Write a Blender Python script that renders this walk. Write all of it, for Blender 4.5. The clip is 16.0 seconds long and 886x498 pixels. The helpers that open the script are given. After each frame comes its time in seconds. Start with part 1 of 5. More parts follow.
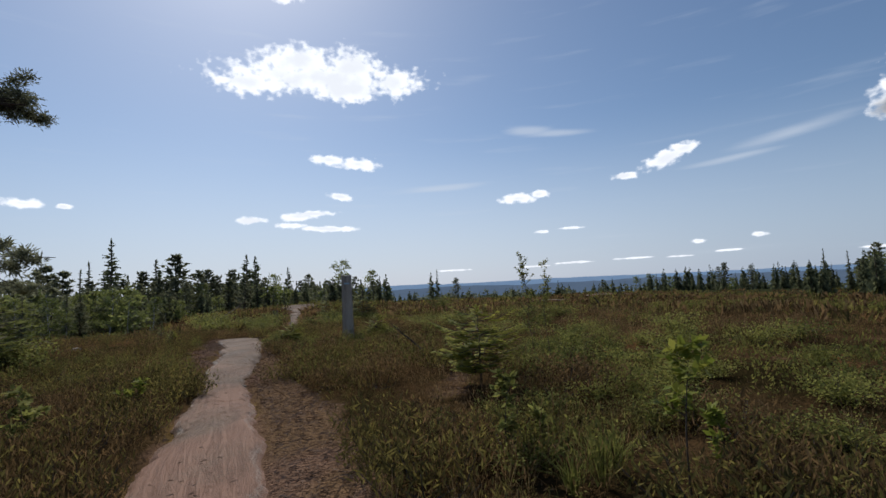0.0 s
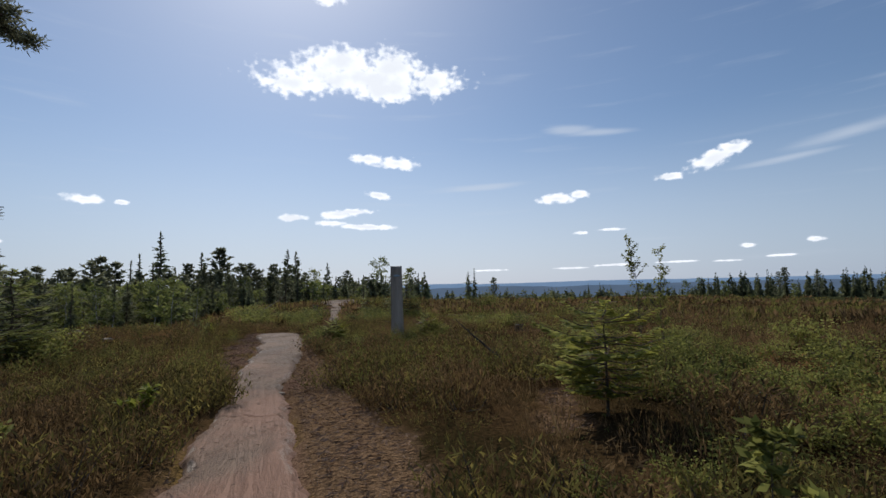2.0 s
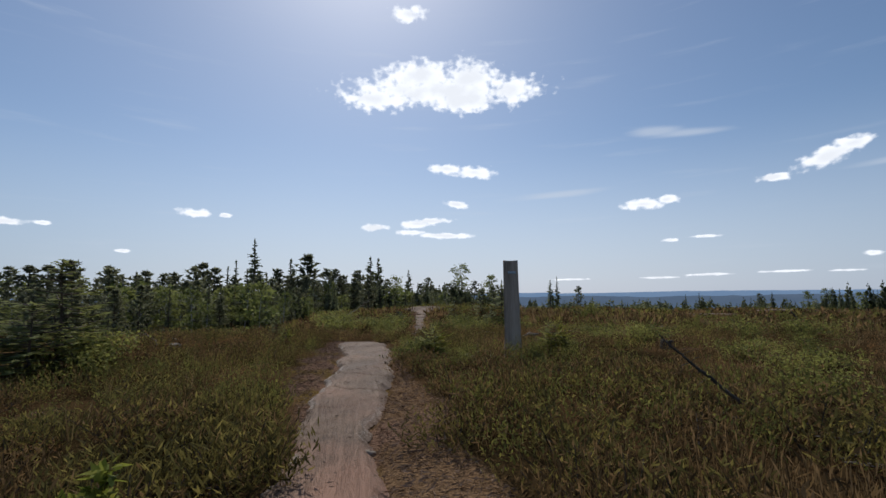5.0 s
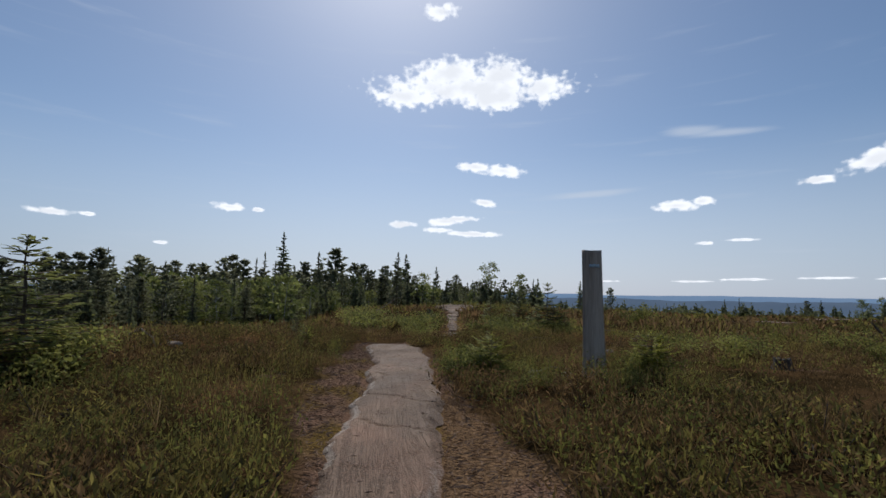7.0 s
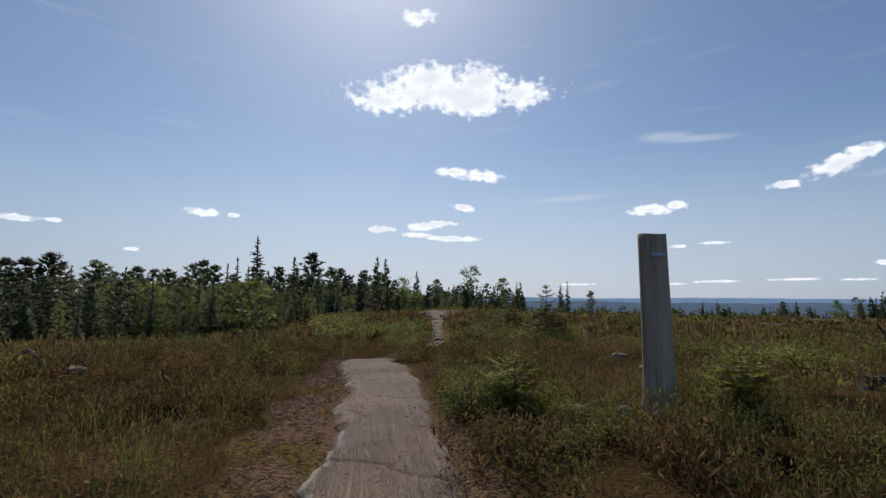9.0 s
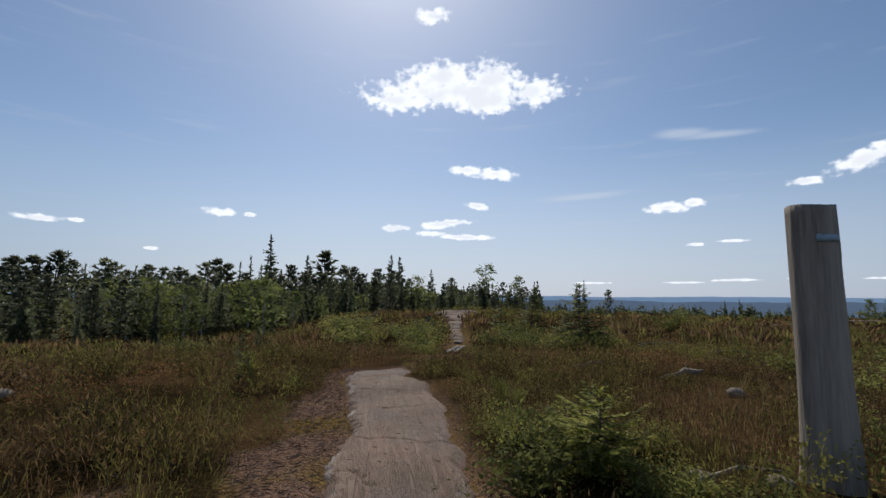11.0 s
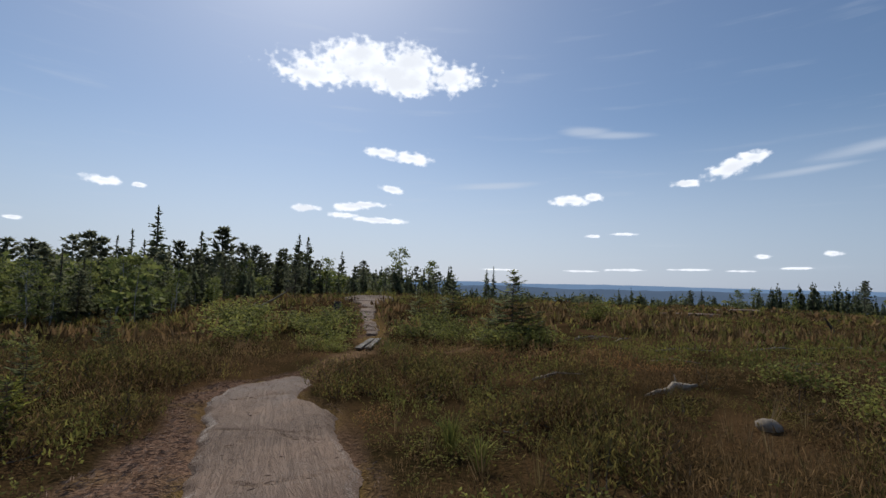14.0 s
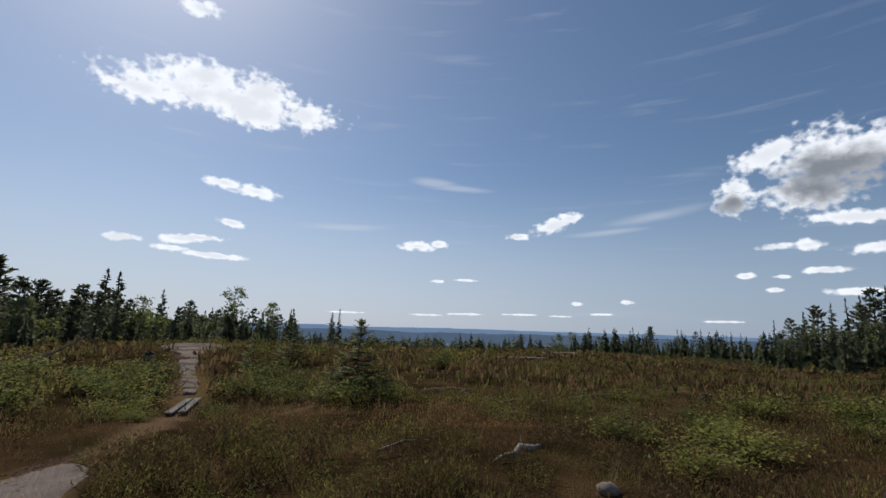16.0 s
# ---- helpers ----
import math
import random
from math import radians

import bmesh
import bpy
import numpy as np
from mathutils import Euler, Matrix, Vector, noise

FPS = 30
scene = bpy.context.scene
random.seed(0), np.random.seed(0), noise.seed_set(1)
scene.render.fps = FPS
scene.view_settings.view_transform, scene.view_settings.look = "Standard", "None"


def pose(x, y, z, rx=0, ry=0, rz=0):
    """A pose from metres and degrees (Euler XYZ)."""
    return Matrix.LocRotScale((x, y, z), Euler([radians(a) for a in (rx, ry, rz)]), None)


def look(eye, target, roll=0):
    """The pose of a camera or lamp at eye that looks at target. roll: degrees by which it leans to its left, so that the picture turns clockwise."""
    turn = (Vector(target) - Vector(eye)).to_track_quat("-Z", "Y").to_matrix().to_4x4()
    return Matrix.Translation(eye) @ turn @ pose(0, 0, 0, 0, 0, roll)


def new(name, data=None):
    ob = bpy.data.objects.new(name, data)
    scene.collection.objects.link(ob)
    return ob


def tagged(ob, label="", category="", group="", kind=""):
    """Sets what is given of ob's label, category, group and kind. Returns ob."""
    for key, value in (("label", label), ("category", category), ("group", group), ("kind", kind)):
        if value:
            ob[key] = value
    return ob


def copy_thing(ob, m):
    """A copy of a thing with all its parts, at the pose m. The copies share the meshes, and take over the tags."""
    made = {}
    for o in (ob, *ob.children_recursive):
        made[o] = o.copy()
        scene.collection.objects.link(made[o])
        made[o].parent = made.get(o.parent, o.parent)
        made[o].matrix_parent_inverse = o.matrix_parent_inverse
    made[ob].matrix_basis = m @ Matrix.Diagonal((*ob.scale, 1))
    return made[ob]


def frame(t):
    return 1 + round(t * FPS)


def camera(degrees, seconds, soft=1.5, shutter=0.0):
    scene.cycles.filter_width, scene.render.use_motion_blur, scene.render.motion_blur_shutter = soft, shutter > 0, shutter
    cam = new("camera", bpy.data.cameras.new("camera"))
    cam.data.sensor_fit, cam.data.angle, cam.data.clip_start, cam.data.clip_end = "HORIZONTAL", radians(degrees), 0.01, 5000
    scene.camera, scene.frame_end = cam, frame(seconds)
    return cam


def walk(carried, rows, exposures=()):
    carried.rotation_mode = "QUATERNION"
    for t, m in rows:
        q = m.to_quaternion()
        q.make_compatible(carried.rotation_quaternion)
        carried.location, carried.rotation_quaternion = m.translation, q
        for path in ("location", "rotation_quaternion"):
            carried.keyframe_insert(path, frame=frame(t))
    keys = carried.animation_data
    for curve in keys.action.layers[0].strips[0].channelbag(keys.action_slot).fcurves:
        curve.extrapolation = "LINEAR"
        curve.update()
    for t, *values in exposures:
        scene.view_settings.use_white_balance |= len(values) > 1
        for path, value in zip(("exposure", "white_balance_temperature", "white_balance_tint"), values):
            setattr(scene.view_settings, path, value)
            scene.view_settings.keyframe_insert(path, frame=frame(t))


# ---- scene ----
cam = camera(87.1, 16.0, soft=1.5)
PATH = [
    (0.0, 0.000, 0.000, 1.500, 94.59, 2.70, -0.00),
    (0.5, -0.248, 0.529, 1.457, 94.08, 2.51, 1.32),
    (1.0, -0.432, 0.985, 1.409, 93.59, 1.38, 1.38),
    (1.5, -0.616, 1.472, 1.390, 94.56, 1.16, 3.87),
    (2.0, -0.814, 1.975, 1.373, 94.67, 1.33, 4.36),
    (2.5, -0.980, 2.538, 1.317, 95.23, 1.01, 5.27),
    (3.0, -1.181, 3.030, 1.264, 95.59, 0.63, 6.79),
    (3.5, -1.402, 3.571, 1.249, 95.72, 0.33, 7.60),
    (4.0, -1.671, 4.074, 1.232, 95.28, 0.63, 9.80),
    (4.5, -1.956, 4.610, 1.198, 95.07, 1.23, 10.91),
    (5.0, -2.242, 5.124, 1.208, 95.87, 0.60, 13.88),
    (7.5, -3.675, 7.925, 1.190, 95.58, -1.00, 17.06),
    (8.0, -3.919, 8.531, 1.179, 95.96, -1.11, 14.85),
    (8.5, -4.196, 9.106, 1.172, 96.39, -0.82, 14.67),
    (9.0, -4.426, 9.671, 1.182, 96.22, -0.34, 14.54),
    (9.5, -4.650, 10.228, 1.195, 96.81, -0.21, 16.56),
    (12.0, -5.525, 12.452, 1.268, 95.34, -1.43, 15.01),
    (12.5, -5.712, 12.968, 1.245, 95.30, -1.52, 11.91),
    (13.0, -5.902, 13.432, 1.247, 94.38, -1.36, 10.01),
    (13.5, -6.035, 13.864, 1.281, 93.64, -1.39, 7.78),
    (14.0, -6.068, 14.292, 1.315, 94.26, -1.51, 5.40),
    (14.5, -6.125, 14.582, 1.348, 95.15, -2.23, 1.13),
    (15.0, -6.095, 14.775, 1.425, 96.94, -1.50, -4.65),
    (15.5, -6.073, 14.832, 1.486, 98.63, -1.14, -9.65),
    (16.0, -6.071, 14.876, 1.538, 99.99, -1.66, -13.19),
]
walk(cam, [(t, pose(*p)) for t, *p in PATH], exposures=[(0.0, 0.02, 6100, 10), (5.0, -0.02, 6100, 10), (8.0, -0.06, 6100, 10), (9.5, -0.06, 6100, 10), (13.0, 0.02, 6100, 10), (14.5, -0.05, 6100, 10), (16.0, -0.13, 6100, 10)])

# ---- light: high summer sun ahead and to one side, thin blue sky with fair-weather clouds ----
SUN_AZ, SUN_EL = 24.0, 47.0          # degrees, turned from +y towards -x
SKY, CLOUD = 0.081, 1.06
sun_way = Vector((-math.sin(radians(SUN_AZ)) * math.cos(radians(SUN_EL)), math.cos(radians(SUN_AZ)) * math.cos(radians(SUN_EL)), math.sin(radians(SUN_EL))))
sun = new("sun", bpy.data.lights.new("sun", "SUN"))
sun.data.energy, sun.data.angle, sun.data.color = 3.1, radians(0.55), (1.0, 0.93, 0.80)
sun.matrix_basis = look(sun_way * 200, (0, 0, 0))


def world_sky():
    w = bpy.data.worlds.new("sky")
    scene.world = w
    w.use_nodes = True
    nt = w.node_tree
    N, L = nt.nodes, nt.links
    N.clear()

    def math_node(op, a, b=None, c=None):
        n = N.new("ShaderNodeMath")
        n.operation = op
        for i, v in enumerate((a, b, c)):
            if v is None:
                continue
            if isinstance(v, (int, float)):
                n.inputs[i].default_value = v
            else:
                L.new(v, n.inputs[i])
        return n.outputs[0]

    def smooth(v, lo, hi):
        n = N.new("ShaderNodeMapRange")
        n.interpolation_type = "SMOOTHSTEP"
        L.new(v, n.inputs[0])
        n.inputs[1].default_value, n.inputs[2].default_value = lo, hi
        return n.outputs[0]

    def mixed(fac, a, b):
        n = N.new("ShaderNodeMix")
        n.data_type = "RGBA"
        L.new(fac, n.inputs[0])
        for sock, v in ((n.inputs[6], a), (n.inputs[7], b)):
            if isinstance(v, tuple):
                sock.default_value = (*v, 1)
            else:
                L.new(v, sock)
        return n.outputs[2]

    sky = N.new("ShaderNodeTexSky")
    sky.sky_type, sky.sun_disc = "NISHITA", False
    sky.sun_elevation, sky.sun_rotation = radians(SUN_EL), radians(-SUN_AZ)
    sky.altitude, sky.air_density, sky.dust_density, sky.ozone_density = 300, 1.0, 1.0, 1.6
    way = N.new("ShaderNodeTexCoord").outputs["Generated"]
    sep = N.new("ShaderNodeSeparateXYZ")
    L.new(way, sep.inputs[0])
    az = math_node("MULTIPLY", math_node("ARCTAN2", math_node("MULTIPLY", sep.outputs[0], -1.0), sep.outputs[1]), 57.2958)
    el = math_node("MULTIPLY", math_node("ARCSINE", sep.outputs[2]), 57.2958)
    flat = N.new("ShaderNodeCombineXYZ")
    L.new(az, flat.inputs[0])
    L.new(math_node("MULTIPLY", el, 1.3), flat.inputs[1])

    def puff(scale, detail, rough, lift=0.0):
        n = N.new("ShaderNodeTexNoise")
        n.inputs["Scale"].default_value, n.inputs["Detail"].default_value, n.inputs["Roughness"].default_value = scale, detail, rough
        m = N.new("ShaderNodeVectorMath")
        m.operation = "ADD"
        L.new(flat.outputs[0], m.inputs[0])
        m.inputs[1].default_value = (lift, lift, lift)
        L.new(m.outputs[0], n.inputs["Vector"])
        return n.outputs[0]

    lump = math_node("SUBTRACT", puff(0.5, 5, 0.5), 0.5)
    fine = math_node("SUBTRACT", puff(1.1, 5, 0.45, 31.0), 0.5)

    # cumulus: heaps of ellipses (azimuth, elevation, half width, half height, tilt)
    heaps = []

    def cloud(*blobs):
        best = None
        for a, e, ra, re, tilt in blobs:
            m = N.new("ShaderNodeMapping")
            m.vector_type = "TEXTURE"
            c = N.new("ShaderNodeCombineXYZ")
            L.new(az, c.inputs[0])
            L.new(el, c.inputs[1])
            L.new(c.outputs[0], m.inputs["Vector"])
            m.inputs["Location"].default_value = (a, e, 0)
            m.inputs["Rotation"].default_value = (0, 0, radians(tilt))
            m.inputs["Scale"].default_value = (ra, re, 1)
            v = N.new("ShaderNodeVectorMath")
            v.operation = "LENGTH"
            L.new(m.outputs[0], v.inputs[0])
            d = math_node("SUBTRACT", 1.0, v.outputs["Value"])
            best = d if best is None else math_node("SMOOTH_MAX", best, d, 0.15)
        heaps.append(best)

    cloud((14, 24.6, 12.6, 2.1, 0), (16.5, 26.0, 5.5, 2.2, 0), (10.5, 25.8, 4.5, 2.3, 0), (22, 23.6, 5, 1.6, 0), (4.6, 24.4, 3.6, 1.9, 0), (11, 23.6, 6, 1.7, 0))
    cloud((13.3, 15.6, 2.6, 0.75, 4), (9.8, 15.1, 3.0, 0.85, 5))
    cloud((12.2, 11.3, 1.8, 0.5, 5))
    cloud((22.3, 8.5, 2.1, 0.5, 0), (17.0, 9.0, 2.6, 0.6, 0), (15.5, 9.3, 3.4, 0.4, 0))
    cloud((13.6, 7.5, 4.6, 0.4, 2), (17.6, 7.9, 2.0, 0.36, 0))
    cloud((-9.7, 10.2, 2.8, 0.65, 0), (-12.2, 10.5, 1.3, 0.55, 0))
    cloud((-26.6, 12.9, 3.3, 1.0, -20), (-28.4, 13.7, 1.9, 0.8, 0), (-22.0, 11.6, 1.7, 0.45, 0))
    cloud((42.2, 9.4, 2.2, 0.5, 2), (39.2, 9.3, 0.7, 0.3, 0))
    cloud((57.6, 7.2, 2.0, 0.4, 0), (54.8, 7.3, 0.8, 0.25, 0))
    cloud((18.0, 32.6, 2.4, 0.95, 0))
    cloud((-45.6, 14.4, 2.4, 1.9, 0), (-45.8, 15.6, 1.6, 1.3, 0))
    cloud((-54, 17.2, 6.5, 3.4, 0), (-60, 17.6, 7, 2.4, 0), (-49, 18.6, 4.0, 1.5, -14), (-52.5, 14.4, 5.0, 2.0, 0))
    cloud((-56, 11.5, 5.6, 0.75, 4))
    cloud((-49.0, 9.3, 1.8, 0.45, 0), (-51.6, 9.3, 1.5, 0.6, 0))
    cloud((-58.0, 8.6, 4.0, 0.7, 0))
    cloud((-46.2, 6.5, 1.0, 0.4, 0))
    cloud((-49.2, 6.3, 1.0, 0.25, 0))
    cloud((-52.8, 6.8, 2.0, 0.4, 0))
    cloud((-48.6, 5.0, 0.8, 0.3, 0))
    cloud((-55.0, 4.7, 2.6, 0.5, 0))
    cloud((-12.3, 6.0, 0.9, 0.25, 0))
    cloud((-15.6, 6.2, 1.6, 0.2, 0))
    cloud((-29.0, 3.6, 0.8, 0.3, 0))
    cloud((-34.6, 3.8, 0.8, 0.3, 0))
    cloud((-31.8, 2.4, 1.6, 0.15, 0))
    cloud((-22.4, 2.2, 2.2, 0.15, 0))
    cloud((-16.0, 2.1, 2.6, 0.15, 0))
    cloud((-11.0, 1.9, 2.2, 0.15, 0))
    cloud((-27.0, 2.1, 1.6, 0.15, 0))
    cloud((-43.8, 1.8, 2.2, 0.15, 0))
    cloud((-1.5, 1.9, 2.5, 0.15, 0))
    cloud((48.5, 5.0, 0.9, 0.25, 0))
    body = heaps[0]
    for h in heaps[1:]:
        body = math_node("MAXIMUM", body, h)
    edge = math_node("ADD", math_node("ADD", body, math_node("MULTIPLY", lump, 1.2)), math_node("MULTIPLY", fine, 1.3))
    cover = smooth(edge, -0.03, 0.55)
    # thin streaks of cirrus
    stretch = N.new("ShaderNodeMapping")
    stretch.inputs["Scale"].default_value = (0.05, 0.42, 1)
    stretch.inputs["Rotation"].default_value = (0, 0, radians(3))
    L.new(flat.outputs[0], stretch.inputs["Vector"])
    wisp = N.new("ShaderNodeTexNoise")
    wisp.inputs["Scale"].default_value, wisp.inputs["Detail"].default_value = 1.4, 6
    L.new(stretch.outputs[0], wisp.inputs["Vector"])
    veil = math_node("MULTIPLY", smooth(wisp.outputs[0], 0.56, 0.9), 0.32)
    # three longer drawn-out streaks
    heaps[:] = []
    cloud((-15.0, 17.4, 5.5, 0.55, 4), (-11.5, 18.0, 4.0, 0.8, 8))
    cloud((0.5, 11.9, 8.0, 0.6, -3))
    cloud((-33.0, 11.9, 6.0, 0.45, -4), (-38.0, 13.4, 7.0, 0.9, -8))
    drawn = math_node("MAXIMUM", math_node("MAXIMUM", heaps[0], heaps[1]), heaps[2])
    drawn = smooth(math_node("ADD", drawn, math_node("MULTIPLY", math_node("SUBTRACT", wisp.outputs[0], 0.5), 1.5)), 0.0, 1.0)
    veil = math_node("MAXIMUM", veil, math_node("MULTIPLY", drawn, 0.5))
    # grey undersides of the thick clouds
    thick = smooth(math_node("ADD", body, math_node("MULTIPLY", math_node("SUBTRACT", puff(0.33, 5, 0.55, 7.0), 0.5), 1.6)), 0.35, 0.95)
    heaps[:] = []
    cloud((-54.5, 15.6, 5.5, 2.6, 0), (-45.4, 14.0, 1.6, 1.2, 0))
    under = smooth(math_node("ADD", heaps[0], math_node("MULTIPLY", lump, 1.5)), -0.3, 0.5)
    shade = math_node("ADD", math_node("MULTIPLY", under, 0.75), math_node("MULTIPLY", thick, 0.2))
    white = mixed(shade, (CLOUD, CLOUD, CLOUD * 1.01), (0.22, 0.235, 0.26))
    blue = N.new("ShaderNodeVectorMath")
    blue.operation = "MULTIPLY"
    L.new(sky.outputs[0], blue.inputs[0])
    blue.inputs[1].default_value = (SKY * 0.965, SKY * 1.0, SKY * 1.01)
    sunward = math_node("MULTIPLY", smooth(az, -62.0, 5.0), smooth(az, 80.0, 25.0))
    haze = mixed(sunward, (0.36, 0.43, 0.54), (0.57, 0.61, 0.70))
    clear = mixed(math_node("MULTIPLY", smooth(el, 20.0, 0.5), 0.78), blue.outputs[0], haze)
    hazy = mixed(veil, clear, (0.62, 0.66, 0.72))
    full = mixed(cover, hazy, white)
    bg = N.new("ShaderNodeBackground")
    L.new(full, bg.inputs[0])
    out = N.new("ShaderNodeOutputWorld")
    L.new(bg.outputs[0], out.inputs[0])


world_sky()


# ---- materials ----
def surface(name, low, high, scale=3.0, fine=40.0, rough=0.85, bump=0.3, depth=0.01, through_light=0.0, third=None, stretch=(1, 1, 1), vary=0.0, mask=None, tint=0.4):
    """Two scales of noise between colours; through_light: the part of light that passes leaves."""
    m = bpy.data.materials.new(name)
    m.use_nodes = True
    nt = m.node_tree
    N, L = nt.nodes, nt.links
    bsdf = N["Principled BSDF"]
    bsdf.inputs["Roughness"].default_value = rough
    bsdf.inputs["Specular IOR Level"].default_value = 0.06 if through_light else 0.0 if name == "heath_soil" else 0.2
    tc = N.new("ShaderNodeTexCoord")
    mp = N.new("ShaderNodeMapping")
    mp.inputs["Scale"].default_value = stretch
    L.new(tc.outputs["Object"], mp.inputs[0])
    big, small = N.new("ShaderNodeTexNoise"), N.new("ShaderNodeTexNoise")
    big.inputs["Scale"].default_value, big.inputs["Detail"].default_value = scale, 4
    small.inputs["Scale"].default_value, small.inputs["Detail"].default_value = fine, 5
    L.new(mp.outputs[0], big.inputs["Vector"])
    L.new(mp.outputs[0], small.inputs["Vector"])
    ramp = N.new("ShaderNodeValToRGB")
    e = ramp.color_ramp.elements
    e[0].position, e[0].color = 0.34, (*low, 1)
    e[1].position, e[1].color = 0.66, (*high, 1)
    if third:
        k = e.new(0.5)
        k.color = (*third, 1)
    add = N.new("ShaderNodeMath")
    add.operation = "MULTIPLY_ADD"
    L.new(small.outputs[0], add.inputs[0])
    add.inputs[1].default_value = 0.45
    half = N.new("ShaderNodeMath")
    half.operation = "SUBTRACT"
    L.new(big.outputs[0], half.inputs[0])
    half.inputs[1].default_value = 0.225
    L.new(half.outputs[0], add.inputs[2])
    value = add.outputs[0]
    if through_light:
        each = N.new("ShaderNodeAttribute")
        each.attribute_name = "tint"
        own = N.new("ShaderNodeMath")
        own.operation = "MULTIPLY_ADD"
        L.new(each.outputs["Fac"], own.inputs[0])
        own.inputs[1].default_value = tint
        under = N.new("ShaderNodeMath")
        under.operation = "SUBTRACT"
        L.new(value, under.inputs[0])
        under.inputs[1].default_value = tint / 2
        L.new(under.outputs[0], own.inputs[2])
        value = own.outputs[0]
    if vary:
        info = N.new("ShaderNodeObjectInfo")
        rnd = N.new("ShaderNodeMath")
        rnd.operation = "MULTIPLY_ADD"
        L.new(info.outputs["Random"], rnd.inputs[0])
        rnd.inputs[1].default_value = vary
        sub = N.new("ShaderNodeMath")
        sub.operation = "SUBTRACT"
        L.new(value, sub.inputs[0])
        sub.inputs[1].default_value = vary / 2
        L.new(sub.outputs[0], rnd.inputs[2])
        value = rnd.outputs[0]
    L.new(value, ramp.inputs[0])
    colour = ramp.outputs[0]
    if mask:
        colour = mask(N, L, colour, small.outputs[0])
    L.new(colour, bsdf.inputs["Base Color"])
    if bump:
        b = N.new("ShaderNodeBump")
        b.inputs["Strength"].default_value, b.inputs["Distance"].default_value = bump, depth
        L.new(small.outputs[0], b.inputs["Height"])
        L.new(b.outputs[0], bsdf.inputs["Normal"])
    if through_light:
        tr = N.new("ShaderNodeBsdfTranslucent")
        L.new(colour, tr.inputs[0])
        mix = N.new("ShaderNodeMixShader")
        mix.inputs[0].default_value = through_light
        L.new(bsdf.outputs[0], mix.inputs[1])
        L.new(tr.outputs[0], mix.inputs[2])
        L.new(mix.outputs[0], N["Material Output"].inputs[0])
    return m


def soil_mask(N, L, colour, grain):
    """Bare litter and moss where the 'bare' value of the ground says so; dark wood floor where 'wood' does."""
    crumbs = N.new("ShaderNodeTexNoise")
    crumbs.inputs["Scale"].default_value, crumbs.inputs["Detail"].default_value, crumbs.inputs["Roughness"].default_value = 38, 6, 0.7
    L.new(N.new("ShaderNodeTexCoord").outputs["Object"], crumbs.inputs["Vector"])
    grain = crumbs.outputs[0]
    for name, ends in (("bare", ((0.09, 0.052, 0.036), (0.25, 0.155, 0.105))), ("moss", ((0.085, 0.058, 0.016), (0.2, 0.13, 0.035))), ("wood", ((0.025, 0.03, 0.014), (0.05, 0.055, 0.025)))):
        at = N.new("ShaderNodeAttribute")
        at.attribute_name = name
        r = N.new("ShaderNodeValToRGB")
        r.color_ramp.elements[0].position, r.color_ramp.elements[0].color = 0.38, (*ends[0], 1)
        r.color_ramp.elements[1].position, r.color_ramp.elements[1].color = 0.62, (*ends[1], 1)
        L.new(grain, r.inputs[0])
        mix = N.new("ShaderNodeMix")
        mix.data_type = "RGBA"
        L.new(at.outputs["Fac"], mix.inputs[0])
        L.new(colour, mix.inputs[6])
        L.new(r.outputs[0], mix.inputs[7])
        colour = mix.outputs[2]
    return colour


